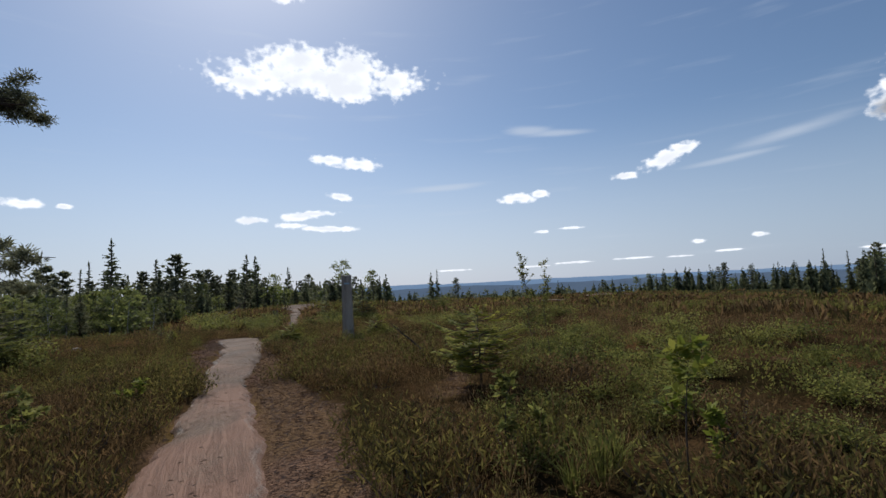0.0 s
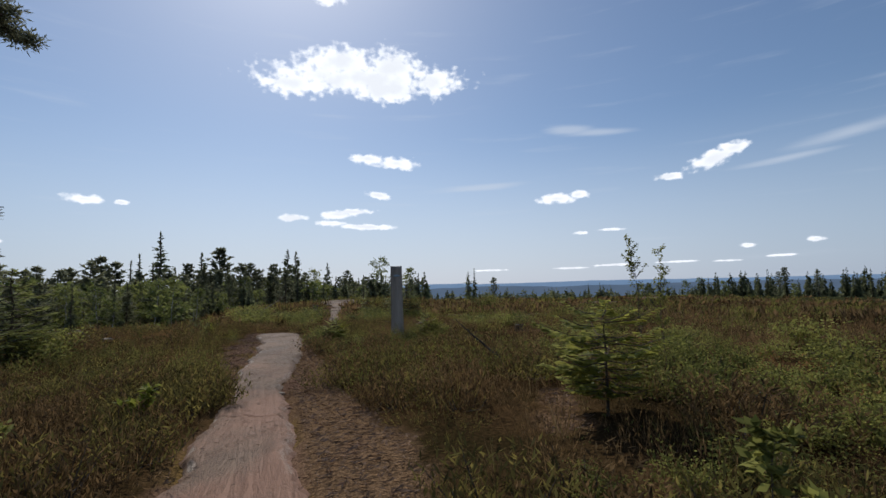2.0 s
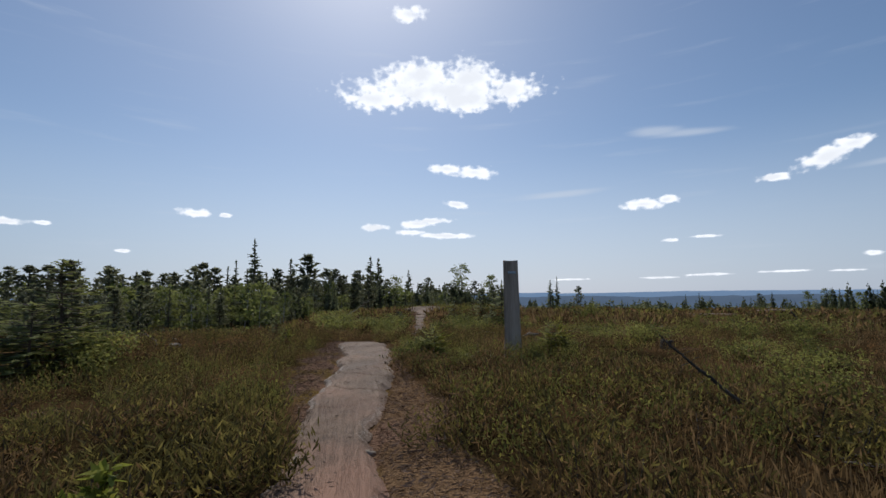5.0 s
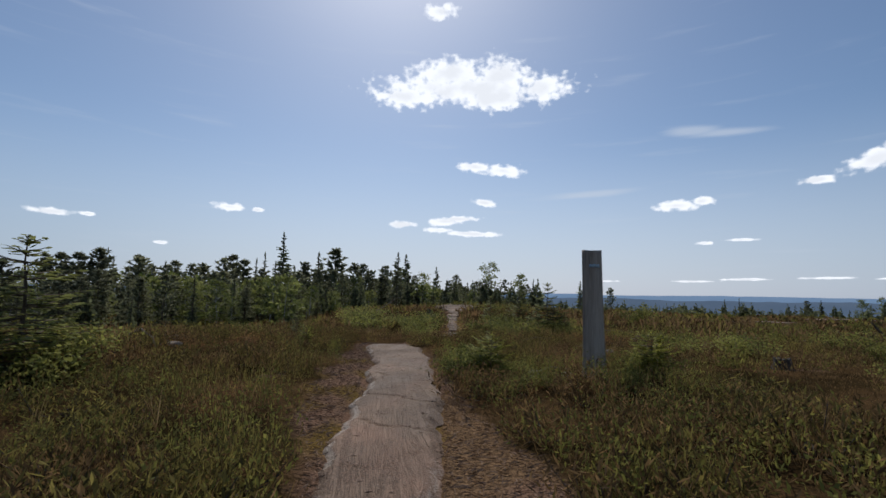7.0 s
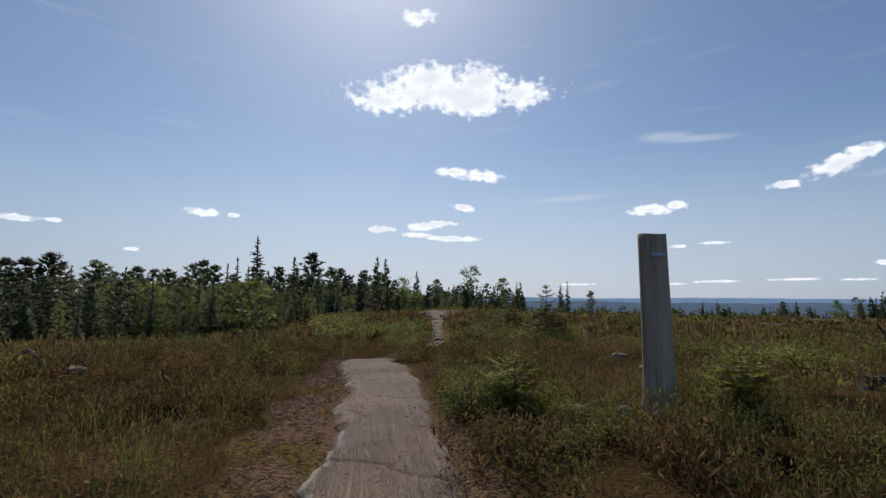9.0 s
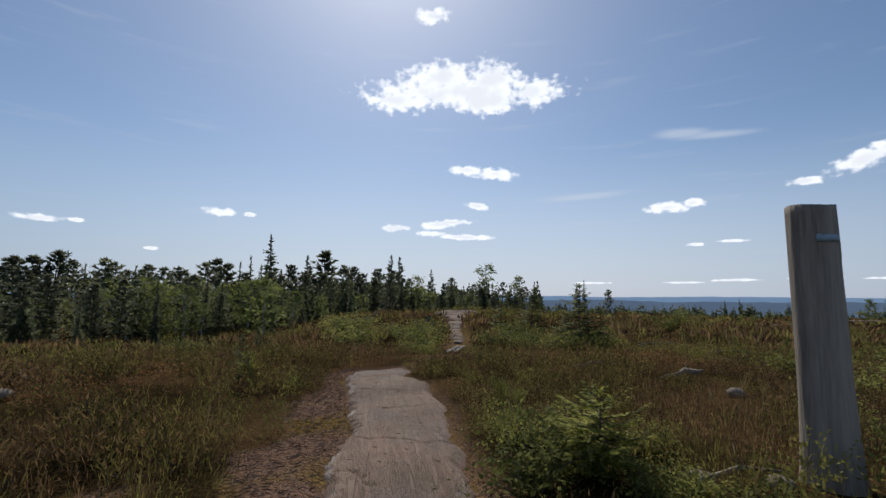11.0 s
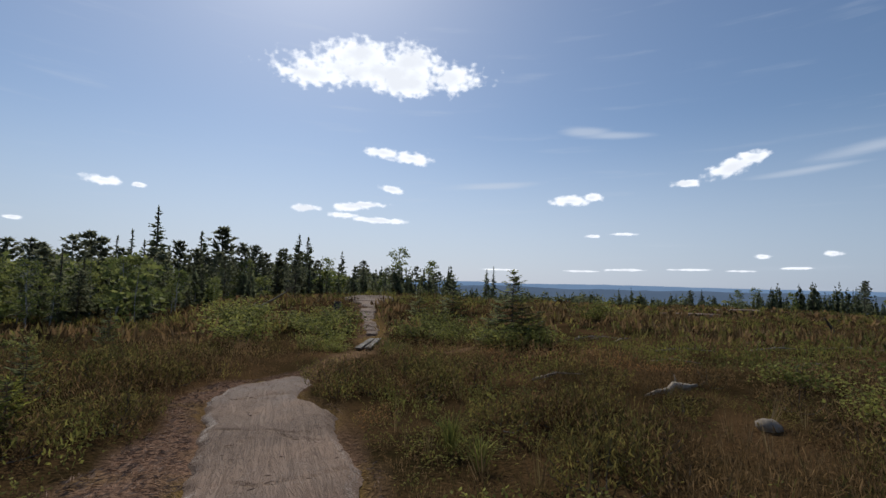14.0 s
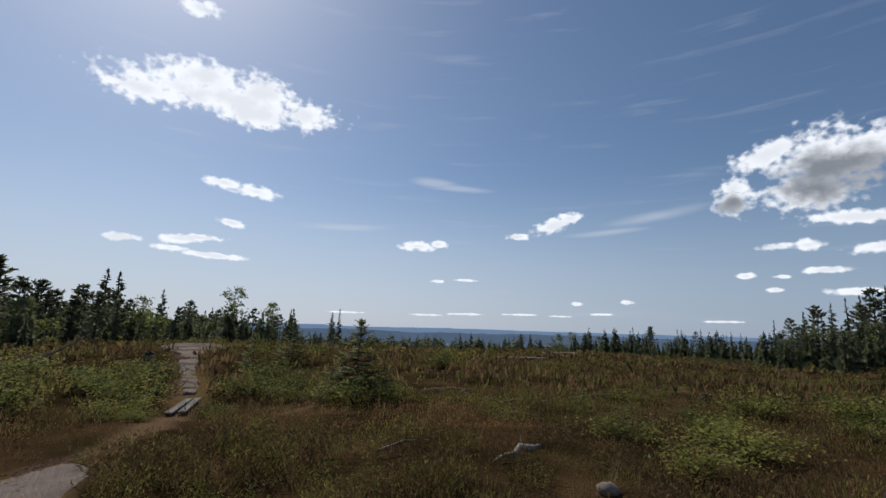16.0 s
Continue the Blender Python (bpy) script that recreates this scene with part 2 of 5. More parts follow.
def rock_mask(N, L, colour, grain):
    """Dark bent streaks of gneiss along the slab."""
    tc = N.new("ShaderNodeTexCoord")
    turn, mp = N.new("ShaderNodeMapping"), N.new("ShaderNodeMapping")
    turn.inputs["Rotation"].default_value = (0, 0, radians(-25))
    mp.inputs["Scale"].default_value = (1.15, 0.1, 1)
    L.new(tc.outputs["Object"], turn.inputs[0])
    L.new(turn.outputs[0], mp.inputs[0])
    w = N.new("ShaderNodeTexNoise")
    w.inputs["Scale"].default_value, w.inputs["Detail"].default_value, w.inputs["Distortion"].default_value = 7, 3, 2.3
    L.new(mp.outputs[0], w.inputs["Vector"])
    r = N.new("ShaderNodeValToRGB")
    r.name = "grooves"
    r.color_ramp.elements[0].position, r.color_ramp.elements[0].color = 0.36, (1, 1, 1, 1)
    r.color_ramp.elements[1].position, r.color_ramp.elements[1].color = 0.66, (1, 1, 1, 1)
    for at, tone in ((0.385, 0.62), (0.41, 1), (0.44, 0.95), (0.46, 0.7), (0.48, 1), (0.52, 0.92), (0.54, 0.55), (0.56, 1), (0.6, 0.9), (0.62, 0.68)):
        r.color_ramp.elements.new(at).color = (tone, tone * .98, tone * .97, 1)
    L.new(w.outputs[0], r.inputs[0])
    mix = N.new("ShaderNodeMix")
    mix.data_type, mix.blend_type = "RGBA", "MULTIPLY"
    mix.inputs[0].default_value = 1.0
    L.new(colour, mix.inputs[6])
    L.new(r.outputs[0], mix.inputs[7])
    colour = mix.outputs[2]
    # red soil trodden onto the rock, grey lichen film, and the pale chipped rim
    for name, tone in (("dust", (0.25, 0.138, 0.092)), ("film", (0.18, 0.134, 0.106)), ("rim", (0.36, 0.3, 0.25))):
        at = N.new("ShaderNodeAttribute")
        at.attribute_name = name
        k = N.new("ShaderNodeMapRange")
        k.inputs[1].default_value, k.inputs[2].default_value = 0.62, 0.95
        sum_ = N.new("ShaderNodeMath")
        sum_.operation = "ADD"
        L.new(at.outputs["Fac"], sum_.inputs[0])
        L.new(grain, sum_.inputs[1])
        L.new(sum_.outputs[0], k.inputs[0])
        over = N.new("ShaderNodeMix")
        over.data_type = "RGBA"
        L.new(k.outputs[0], over.inputs[0])
        L.new(colour, over.inputs[6])
        over.inputs[7].default_value = (*tone, 1)
        colour = over.outputs[2]
    return colour


M_SOIL = surface("heath_soil", (0.025, 0.019, 0.008), (0.085, 0.05, 0.024), 0.5, 22, 0.95, 1.0, 0.06, mask=soil_mask)
M_ROCK = surface("gneiss", (0.142, 0.094, 0.064), (0.242, 0.16, 0.109), 0.7, 60, 0.8, 0.5, 0.012, third=(0.186, 0.126, 0.087), mask=rock_mask)
M_STONE = surface("grey_stone", (0.17, 0.138, 0.104), (0.33, 0.272, 0.21), 4, 45, 0.85, 0.5, 0.01)
M_HEATHER = surface("heather", (0.052, 0.034, 0.017), (0.265, 0.165, 0.078), 0.33, 7.0, 0.8, 0, through_light=0.45, third=(0.165, 0.104, 0.045), tint=0.35)
M_HEATHGREEN = surface("green_heather", (0.055, 0.048, 0.018), (0.285, 0.23, 0.066), 0.5, 8.0, 0.8, 0, through_light=0.45, tint=0.35)
M_GRASS = surface("dry_grass", (0.15, 0.098, 0.05), (0.32, 0.22, 0.115), 0.4, 7, 0.7, 0, through_light=0.4, third=(0.19, 0.145, 0.06))
M_BILBERRY = surface("bilberry_leaf", (0.1, 0.105, 0.031), (0.26, 0.238, 0.06), 0.35, 9, 0.75, 0, through_light=0.47, third=(0.165, 0.16, 0.042), tint=0.25)
M_RUST = surface("rusty_leaf", (0.16, 0.08, 0.034), (0.33, 0.18, 0.07), 0.5, 9, 0.7, 0, through_light=0.4)
M_LEAF = surface("shrub_leaf", (0.1, 0.11, 0.03), (0.32, 0.31, 0.08), 1.5, 11, 0.7, 0, through_light=0.45, vary=0.25, tint=0.35)
M_YELLOW = surface("yellow_green_leaf", (0.17, 0.2, 0.03), (0.32, 0.31, 0.06), 2.5, 12, 0.5, 0, through_light=0.45)
M_BIRCH = surface("birch_leaf", (0.11, 0.135, 0.04), (0.27, 0.28, 0.09), 0.7, 6, 0.6, 0, through_light=0.45, vary=0.3)
M_SPRUCE = surface("spruce_needles", (0.08, 0.09, 0.05), (0.23, 0.24, 0.125), 0.6, 4, 0.7, 0, through_light=0.45, vary=0.3)
M_PINE = surface("pine_needles", (0.1, 0.106, 0.066), (0.28, 0.28, 0.165), 0.7, 5, 0.7, 0, through_light=0.45, vary=0.3)
M_YOUNG = surface("young_spruce_needles", (0.15, 0.165, 0.035), (0.42, 0.4, 0.085), 2.5, 20, 0.6, 0, through_light=0.5, tint=0.5)
M_SOFTSPRUCE = surface("light_spruce_needles", (0.1, 0.12, 0.045), (0.3, 0.31, 0.11), 1.5, 9, 0.65, 0, through_light=0.45, vary=0.2)
M_BARK = surface("bark", (0.05, 0.04, 0.032), (0.13, 0.10, 0.075), 2, 14, 0.9, 0.7, 0.02, stretch=(1, 1, 0.25))
M_BIRCHBARK = surface("birch_bark", (0.16, 0.15, 0.14), (0.5, 0.48, 0.45), 3, 12, 0.8, 0.4, 0.01, stretch=(0.4, 0.4, 1.5))
M_POST = surface("weathered_post_wood", (0.19, 0.155, 0.122), (0.43, 0.355, 0.285), 1.6, 22, 0.85, 0.9, 0.012, stretch=(2.2, 2.2, 0.14))
M_DEAD = surface("bleached_deadwood", (0.16, 0.128, 0.094), (0.36, 0.295, 0.22), 3, 30, 0.85, 0.6, 0.01, stretch=(1, 1, 1))
M_LITTER = surface("heath_litter", (0.1, 0.06, 0.04), (0.32, 0.215, 0.15), 9, 60, 1.0, 0)
M_DARKDEAD = surface("dark_deadwood", (0.035, 0.03, 0.026), (0.10, 0.085, 0.07), 4, 30, 0.9, 0.6, 0.01)
M_PLANK = surface("grey_plank", (0.1, 0.085, 0.07), (0.21, 0.182, 0.152), 2, 24, 0.85, 0.6, 0.01, stretch=(4, 0.4, 4))
M_MARK = surface("blue_grey_paint", (0.26, 0.33, 0.39), (0.42, 0.5, 0.55), 12, 60, 0.7, 0.3, 0.004)


# distant land: aerial haze painted as emission, though nothing out there shines
def hazed_material(name, low, high, haze_glow):
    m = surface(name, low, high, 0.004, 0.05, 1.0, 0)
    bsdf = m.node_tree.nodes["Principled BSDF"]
    bsdf.inputs["Emission Color"].default_value = (*haze_glow, 1)
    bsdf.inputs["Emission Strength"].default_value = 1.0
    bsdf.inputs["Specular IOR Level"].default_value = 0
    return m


# the blue here is haze over green woods, put into base and emission
M_HAZYLAND = hazed_material("hazy_far_land", (0.02, 0.025, 0.03), (0.035, 0.04, 0.045), (0.07, 0.1, 0.15))
M_HAZYHILL = hazed_material("hazy_far_hill", (0.03, 0.04, 0.05), (0.05, 0.06, 0.07), (0.13, 0.2, 0.31))


def ridged(m):
    """Fine parallel ridges of weathered gneiss as relief."""
    N, L = m.node_tree.nodes, m.node_tree.links
    first = next(n for n in N if n.bl_idname == "ShaderNodeBump")
    b = N.new("ShaderNodeBump")
    b.inputs["Strength"].default_value, b.inputs["Distance"].default_value = 0.8, 0.02
    L.new(N["grooves"].outputs[0], b.inputs["Height"])
    L.new(first.outputs[0], b.inputs["Normal"])
    L.new(b.outputs[0], N["Principled BSDF"].inputs["Normal"])


ridged(M_ROCK)
M_WATER = surface("lake_water", (0.2, 0.25, 0.3), (0.25, 0.3, 0.35), 0.01, 0.2, 0.25, 0)


# ---- arithmetic of the ground ----
def hashed(ix, iy, seed):
    h = (ix * 374761393 + iy * 668265263 + seed * 1442695041) & 0xFFFFFFFF
    h = ((h ^ (h >> 13)) * 1274126177) & 0xFFFFFFFF
    return ((h ^ (h >> 16)) & 0xFFFF) / 65535.0


def vnoise(x, y, seed=0):
    x, y = np.asarray(x, float), np.asarray(y, float)
    fx, fy = np.floor(x), np.floor(y)
    ix, iy = fx.astype(np.int64), fy.astype(np.int64)
    u, v = x - fx, y - fy
    u, v = u * u * (3 - 2 * u), v * v * (3 - 2 * v)
    a, b = hashed(ix, iy, seed), hashed(ix + 1, iy, seed)
    c, d = hashed(ix, iy + 1, seed), hashed(ix + 1, iy + 1, seed)
    return (a * (1 - u) + b * u) * (1 - v) + (c * (1 - u) + d * u) * v


def fbm(x, y, seed=0, octaves=4):
    s, amp, tot = 0, 1.0, 0.0
    for o in range(octaves):
        s = s + amp * vnoise(x * 2 ** o + 17.3 * o, y * 2 ** o - 9.1 * o, seed + o)
        tot += amp
        amp *= 0.5
    return s / tot


# heights of the heath near the trail, and of its slopes farther out
NEAR = [(0, 0, 0), (-1.2, 3, -.22), (-4.1, 9.56, -.28), (-7.07, 14.6, -.26), (-8.2, 20.4, -.33), (-9.9, 20.4, -.45), (-9.65, 23.7, -.68), (-10, 30, -.95),
        (-13.4, 47.75, .18), (-3.3, 16.1, -.22), (-.27, 10.5, -.12), (.48, 7.07, -.03), (1.8, 9.6, -.12), (2.6, 18.5, -.25), (.63, 19.35, -.25),
        (-12.5, 15.95, -.12), (-2.88, 20, -.28), (-3.2, 21.5, -.2), (-2.26, 30.5, -.45), (14.3, 44.8, -1.1)]
FAR = [(-25, 25, -1.3), (-32, 37, -2.2), (-45, 45, -3), (-60, 80, -5.5), (-20, 60, -.4), (-30, 100, -4.5), (0, 70, -.9), (0, 100, -2.8), (20, 65, -1.2), (25, 40, -1.2),
       (50, 60, -2.8), (30, 5, -.6), (60, 10, -2.2), (-20, 5, -.9), (-45, 10, -3.5), (0, -20, .2), (30, -25, 0), (-30, -25, -1)]
KNOTS = NEAR + FAR


def base_height(x, y):
    x, y = np.asarray(x, float), np.asarray(y, float)
    n, d = np.zeros_like(x), np.zeros_like(x)
    for a, b, c in KNOTS:
        w = 1 / ((x - a) ** 2 + (y - b) ** 2 + 1.5) ** 1.5
        n, d = n + w * c, d + w
    r = np.hypot(x + 5, y - 14)
    return np.maximum(n / d - .06 * np.maximum(r - 95, 0) - .03 * np.maximum(r - 300, 0), -90)


# edges of the bare rock trail: (y, x)
EDGE_L = [(-4, .1), (0, -1.35), (4.42, -2.89), (6.34, -3.7), (8.04, -4.22), (9.33, -4.78), (11.6, -5.8), (13, -6.4), (13.84, -6.53), (14.9, -7.22), (16.6, -7.7), (18.5, -8.76), (20.4, -9.93), (22, -10.2), (23.8, -10.0)]
EDGE_R = [(-4, 1.2), (0, -.1), (4.27, -1.67), (5.6, -2.17), (9, -3.78), (10.5, -4.45), (12.65, -5.03), (14.04, -5.52), (16.4, -6.4), (18.2, -7.05), (20.5, -8.05), (21.2, -8.85), (23.8, -9.7)]


def trail_edges(y):
    y = np.asarray(y, float)
    return np.interp(y, *zip(*EDGE_L)), np.interp(y, *zip(*EDGE_R))


def off_trail(x, y):
    """Metres from the rock trail: below nought to its left side, above to its right, 0 on it; far off past its end."""
    a, b = trail_edges(np.clip(y, -4, 23.8))
    over = np.maximum(np.asarray(y) - 23.8, 0) + np.maximum(-4 - np.asarray(y), 0)
    s = np.where(x < a, (x - a) * 0.91, np.where(x > b, (x - b) * 0.91, 0.0))
    return np.where(over > 0, np.sign(s + 1e-6) * np.hypot(np.abs(s), over), s)


# worn footpath beyond the slab, up to the far outcrop: (y, x)
FOOT = [(23, -9.8), (26, -9.6), (30, -10.1), (34, -10.9), (39, -12.4), (43, -13.4), (48, -14.4)]


def off_foot(x, y):
    y = np.asarray(y, float)
    d = np.abs(np.asarray(x) - np.interp(y, *zip(*FOOT)))
    return np.where((y > 22.5) & (y < 48.5), d, 9.0)


def bare_amount(x, y):
    d = off_trail(x, y)
    n = fbm(x * 1.3, y * 1.3, 40, 3) - .5
    right = np.interp(y, [0, 3, 5, 12, 14, 17, 24], [.25, .68, .98, .82, .36, .13, .12])
    left = np.interp(y, [0, 5, 10, 12, 14, 18, 20, 24], [.1, .1, .15, .55, 1.0, .8, .5, .3])
    width = np.where(d >= 0, right, left) * (1 + 1.1 * n)
    b = np.clip((width - np.abs(d)) / .16, 0, 1)
    b = np.maximum(b, np.clip((.32 + .16 * (y > 31) + .3 * n - off_foot(x, y)) / .12, 0, 1))
    spots = np.clip((fbm(x * .7 + 3, y * .7, 61, 3) - .79) / .03, 0, 1) * (np.hypot(x + 5, y - 14) < 40)
    return np.maximum(b, spots * .9)


def ground_height(x, y):
    x, y = np.asarray(x, float), np.asarray(y, float)
    d = np.abs(off_trail(x, y))
    open_ = np.clip(d / 1.6, 0, 1)
    r = np.hypot(x + 5, y - 14)
    bumps = (fbm(x * .8, y * .8, 5, 3) - .5) * .22 + (fbm(x * .17, y * .17, 9, 3) - .5) * .5 * np.clip(r / 22 - .25, 0, 1)
    z = base_height(x, y) + bumps * open_
    return z - .085 * np.clip(1 - d / .12, 0, 1)


# ---- meshes ----
def tri_mesh(name, V, F, mat, smooth=False):
    V, F = np.asarray(V, np.float32), np.asarray(F, np.int32)
    me = bpy.data.meshes.new(name)
    k = F.shape[1]
    me.vertices.add(len(V))
    me.vertices.foreach_set("co", V.ravel())
    me.loops.add(F.size)
    me.loops.foreach_set("vertex_index", F.ravel())
    me.polygons.add(len(F))
    me.polygons.foreach_set("loop_start", np.arange(len(F), dtype=np.int32) * k)
    me.polygons.foreach_set("loop_total", np.full(len(F), k, np.int32))
    me.polygons.foreach_set("use_smooth", np.full(len(F), smooth))
    me.materials.append(mat)
    me.update(calc_edges=True)
    return me


class Soup:
    """Triangles gathered from leaves, blades and stems."""

    def __init__(self):
        self.v, self.f, self.n = [], [], 0

    def add(self, V, F):
        V, F = np.asarray(V, float).reshape(-1, 3), np.asarray(F, int).reshape(-1, 3)
        self.v.append(V)
        self.f.append(F + self.n)
        self.n += len(V)

    def leaves(self, P, Q, S, at=0.45):
        """Pointed leaves from P to Q; S: half their width, sideways."""
        P, Q, S = (np.asarray(a, float).reshape(-1, 3) for a in (P, Q, S))
        mid = P + (Q - P) * at
        V = np.stack([P, mid + S, Q, mid - S], 1).reshape(-1, 3)
        i = np.arange(len(P))[:, None] * 4
        self.add(V, np.concatenate([i + [0, 1, 2], i + [0, 2, 3]], 1).reshape(-1, 3))

    def tube(self, pts, radii, sides=6):
        pts = np.asarray(pts, float)
        way = np.gradient(pts, axis=0)
        way /= np.linalg.norm(way, axis=1)[:, None] + 1e-9
        ref = np.where(np.abs(way[:, 2:3]) > .9, [[1.0, 0, 0]], [[0, 0, 1.0]])
        u = np.cross(way, ref)
        u /= np.linalg.norm(u, axis=1)[:, None] + 1e-9
        w = np.cross(way, u)
        a = np.linspace(0, 2 * np.pi, sides, endpoint=False)
        ring = pts[:, None] + np.asarray(radii)[:, None, None] * (np.cos(a)[None, :, None] * u[:, None] + np.sin(a)[None, :, None] * w[:, None])
        F = []
        for i in range(len(pts) - 1):
            for j in range(sides):
                p, q = i * sides + j, i * sides + (j + 1) % sides
                F += [(p, q, q + sides), (p, q + sides, p + sides)]
        V = ring.reshape(-1, 3)
        k = len(V)
        V = np.vstack([V, pts[:1], pts[-1:]])
        e = (len(pts) - 1) * sides
        for j in range(sides):
            F += [(k, (j + 1) % sides, j), (k + 1, e + j, e + (j + 1) % sides)]
        self.add(V, F)

    def arrays(self):
        return np.concatenate(self.v), np.concatenate(self.f)

    def mesh(self, name, mat, smooth=False):
        V, F = self.arrays()
        me = tri_mesh(name, V, F, mat, smooth)
        each = np.random.default_rng(len(F)).uniform(0, 1, len(F) // 2 + 1)       # every leaf its own tint
        me.attributes.new("tint", "FLOAT", "FACE").data.foreach_set("value", np.repeat(each, 2)[:len(F)].astype(np.float32))
        return me


def unit(v):
    return v / (np.linalg.norm(v, axis=-1, keepdims=True) + 1e-9)


def scatter(name, template, X, Y, size, mat, rng, tall=None, sink=0.02, lean=0.15):
    """One mesh of many turned and scaled copies of the triangles of a template."""
    TV, TF = template
    n = len(X)
    a = rng.uniform(0, 2 * np.pi, n)
    c, s = np.cos(a), np.sin(a)
    k = size
    t = k if tall is None else tall
    x = (TV[None, :, 0] * c[:, None] - TV[None, :, 1] * s[:, None]) * k[:, None]
    y = (TV[None, :, 0] * s[:, None] + TV[None, :, 1] * c[:, None]) * k[:, None]
    z = TV[None, :, 2] * t[:, None]
    lx, ly = rng.normal(0, lean, n), rng.normal(0, lean, n)
    V = np.stack([x + X[:, None] + z * lx[:, None], y + Y[:, None] + z * ly[:, None], z + (ground_height(X, Y) - sink)[:, None]], 2).reshape(-1, 3)
    F = (TF[None] + (np.arange(n) * len(TV))[:, None, None]).reshape(-1, 3)
    return V, F


def stuff(name, pieces, mat, label, category):
    S = Soup()
    for V, F in pieces:
        S.add(V, F)
    return tagged(new(name, S.mesh(name, mat)), label, category, kind="stuff")


# ---- the ground: one sheet to the horizon ----
def build_ground():
    rings = np.concatenate([np.linspace(0.15, 14, 72), np.geomspace(14.2, 110, 64), np.geomspace(113, 4950, 32)])
    turns = 250
    a = np.linspace(0, 2 * np.pi, turns, endpoint=False)
    R, A = np.meshgrid(rings, a, indexing="ij")
    X, Y = -5 + R * np.sin(A), 12 + R * np.cos(A)
    Z = ground_height(X, Y)
    far = np.clip((R - 500) / 600, 0, 1)
    Z = Z + far * (5 + 14 * (fbm(X * .0022, Y * .0022, 77, 4) - .5))
    V = np.concatenate([np.stack([X, Y, Z], 2).reshape(-1, 3), [[-5, 12, float(ground_height(-5.0, 12.0))]]])
    i, j = np.meshgrid(np.arange(len(rings) - 1), np.arange(turns), indexing="ij")
    p, q = i * turns + j, i * turns + (j + 1) % turns
    F = np.stack([p, p + turns, q + turns, p, q + turns, q], 2).reshape(-1, 3)
    k = len(V) - 1
    cap = np.stack([np.full(turns, k), np.arange(turns), (np.arange(turns) + 1) % turns], 1)
    me = tri_mesh("ground", V, np.concatenate([F, cap]), M_SOIL, True)
    x, y = V[:, 0], V[:, 1]
    bare = bare_amount(x, y)
    moss = bare * np.clip((fbm(x * 1.1, y * 1.1, 88, 3) - .45 + .13 * (off_trail(x, y) > 0)) / .1, 0, 1)
    wood = np.clip((np.hypot(x + 5, y - 14) - 70) / 25, 0, 1)
    for name, val in (("bare", bare), ("moss", moss * np.where(off_trail(x, y) > 0, .3, .85)), ("wood", wood)):
        me.attributes.new(name, "FLOAT", "POINT").data.foreach_set("value", val.astype(np.float32))
    tagged(new("ground", me), "brown heath soil with litter, moss and low hummocks", "ground", kind="structure")


build_ground()


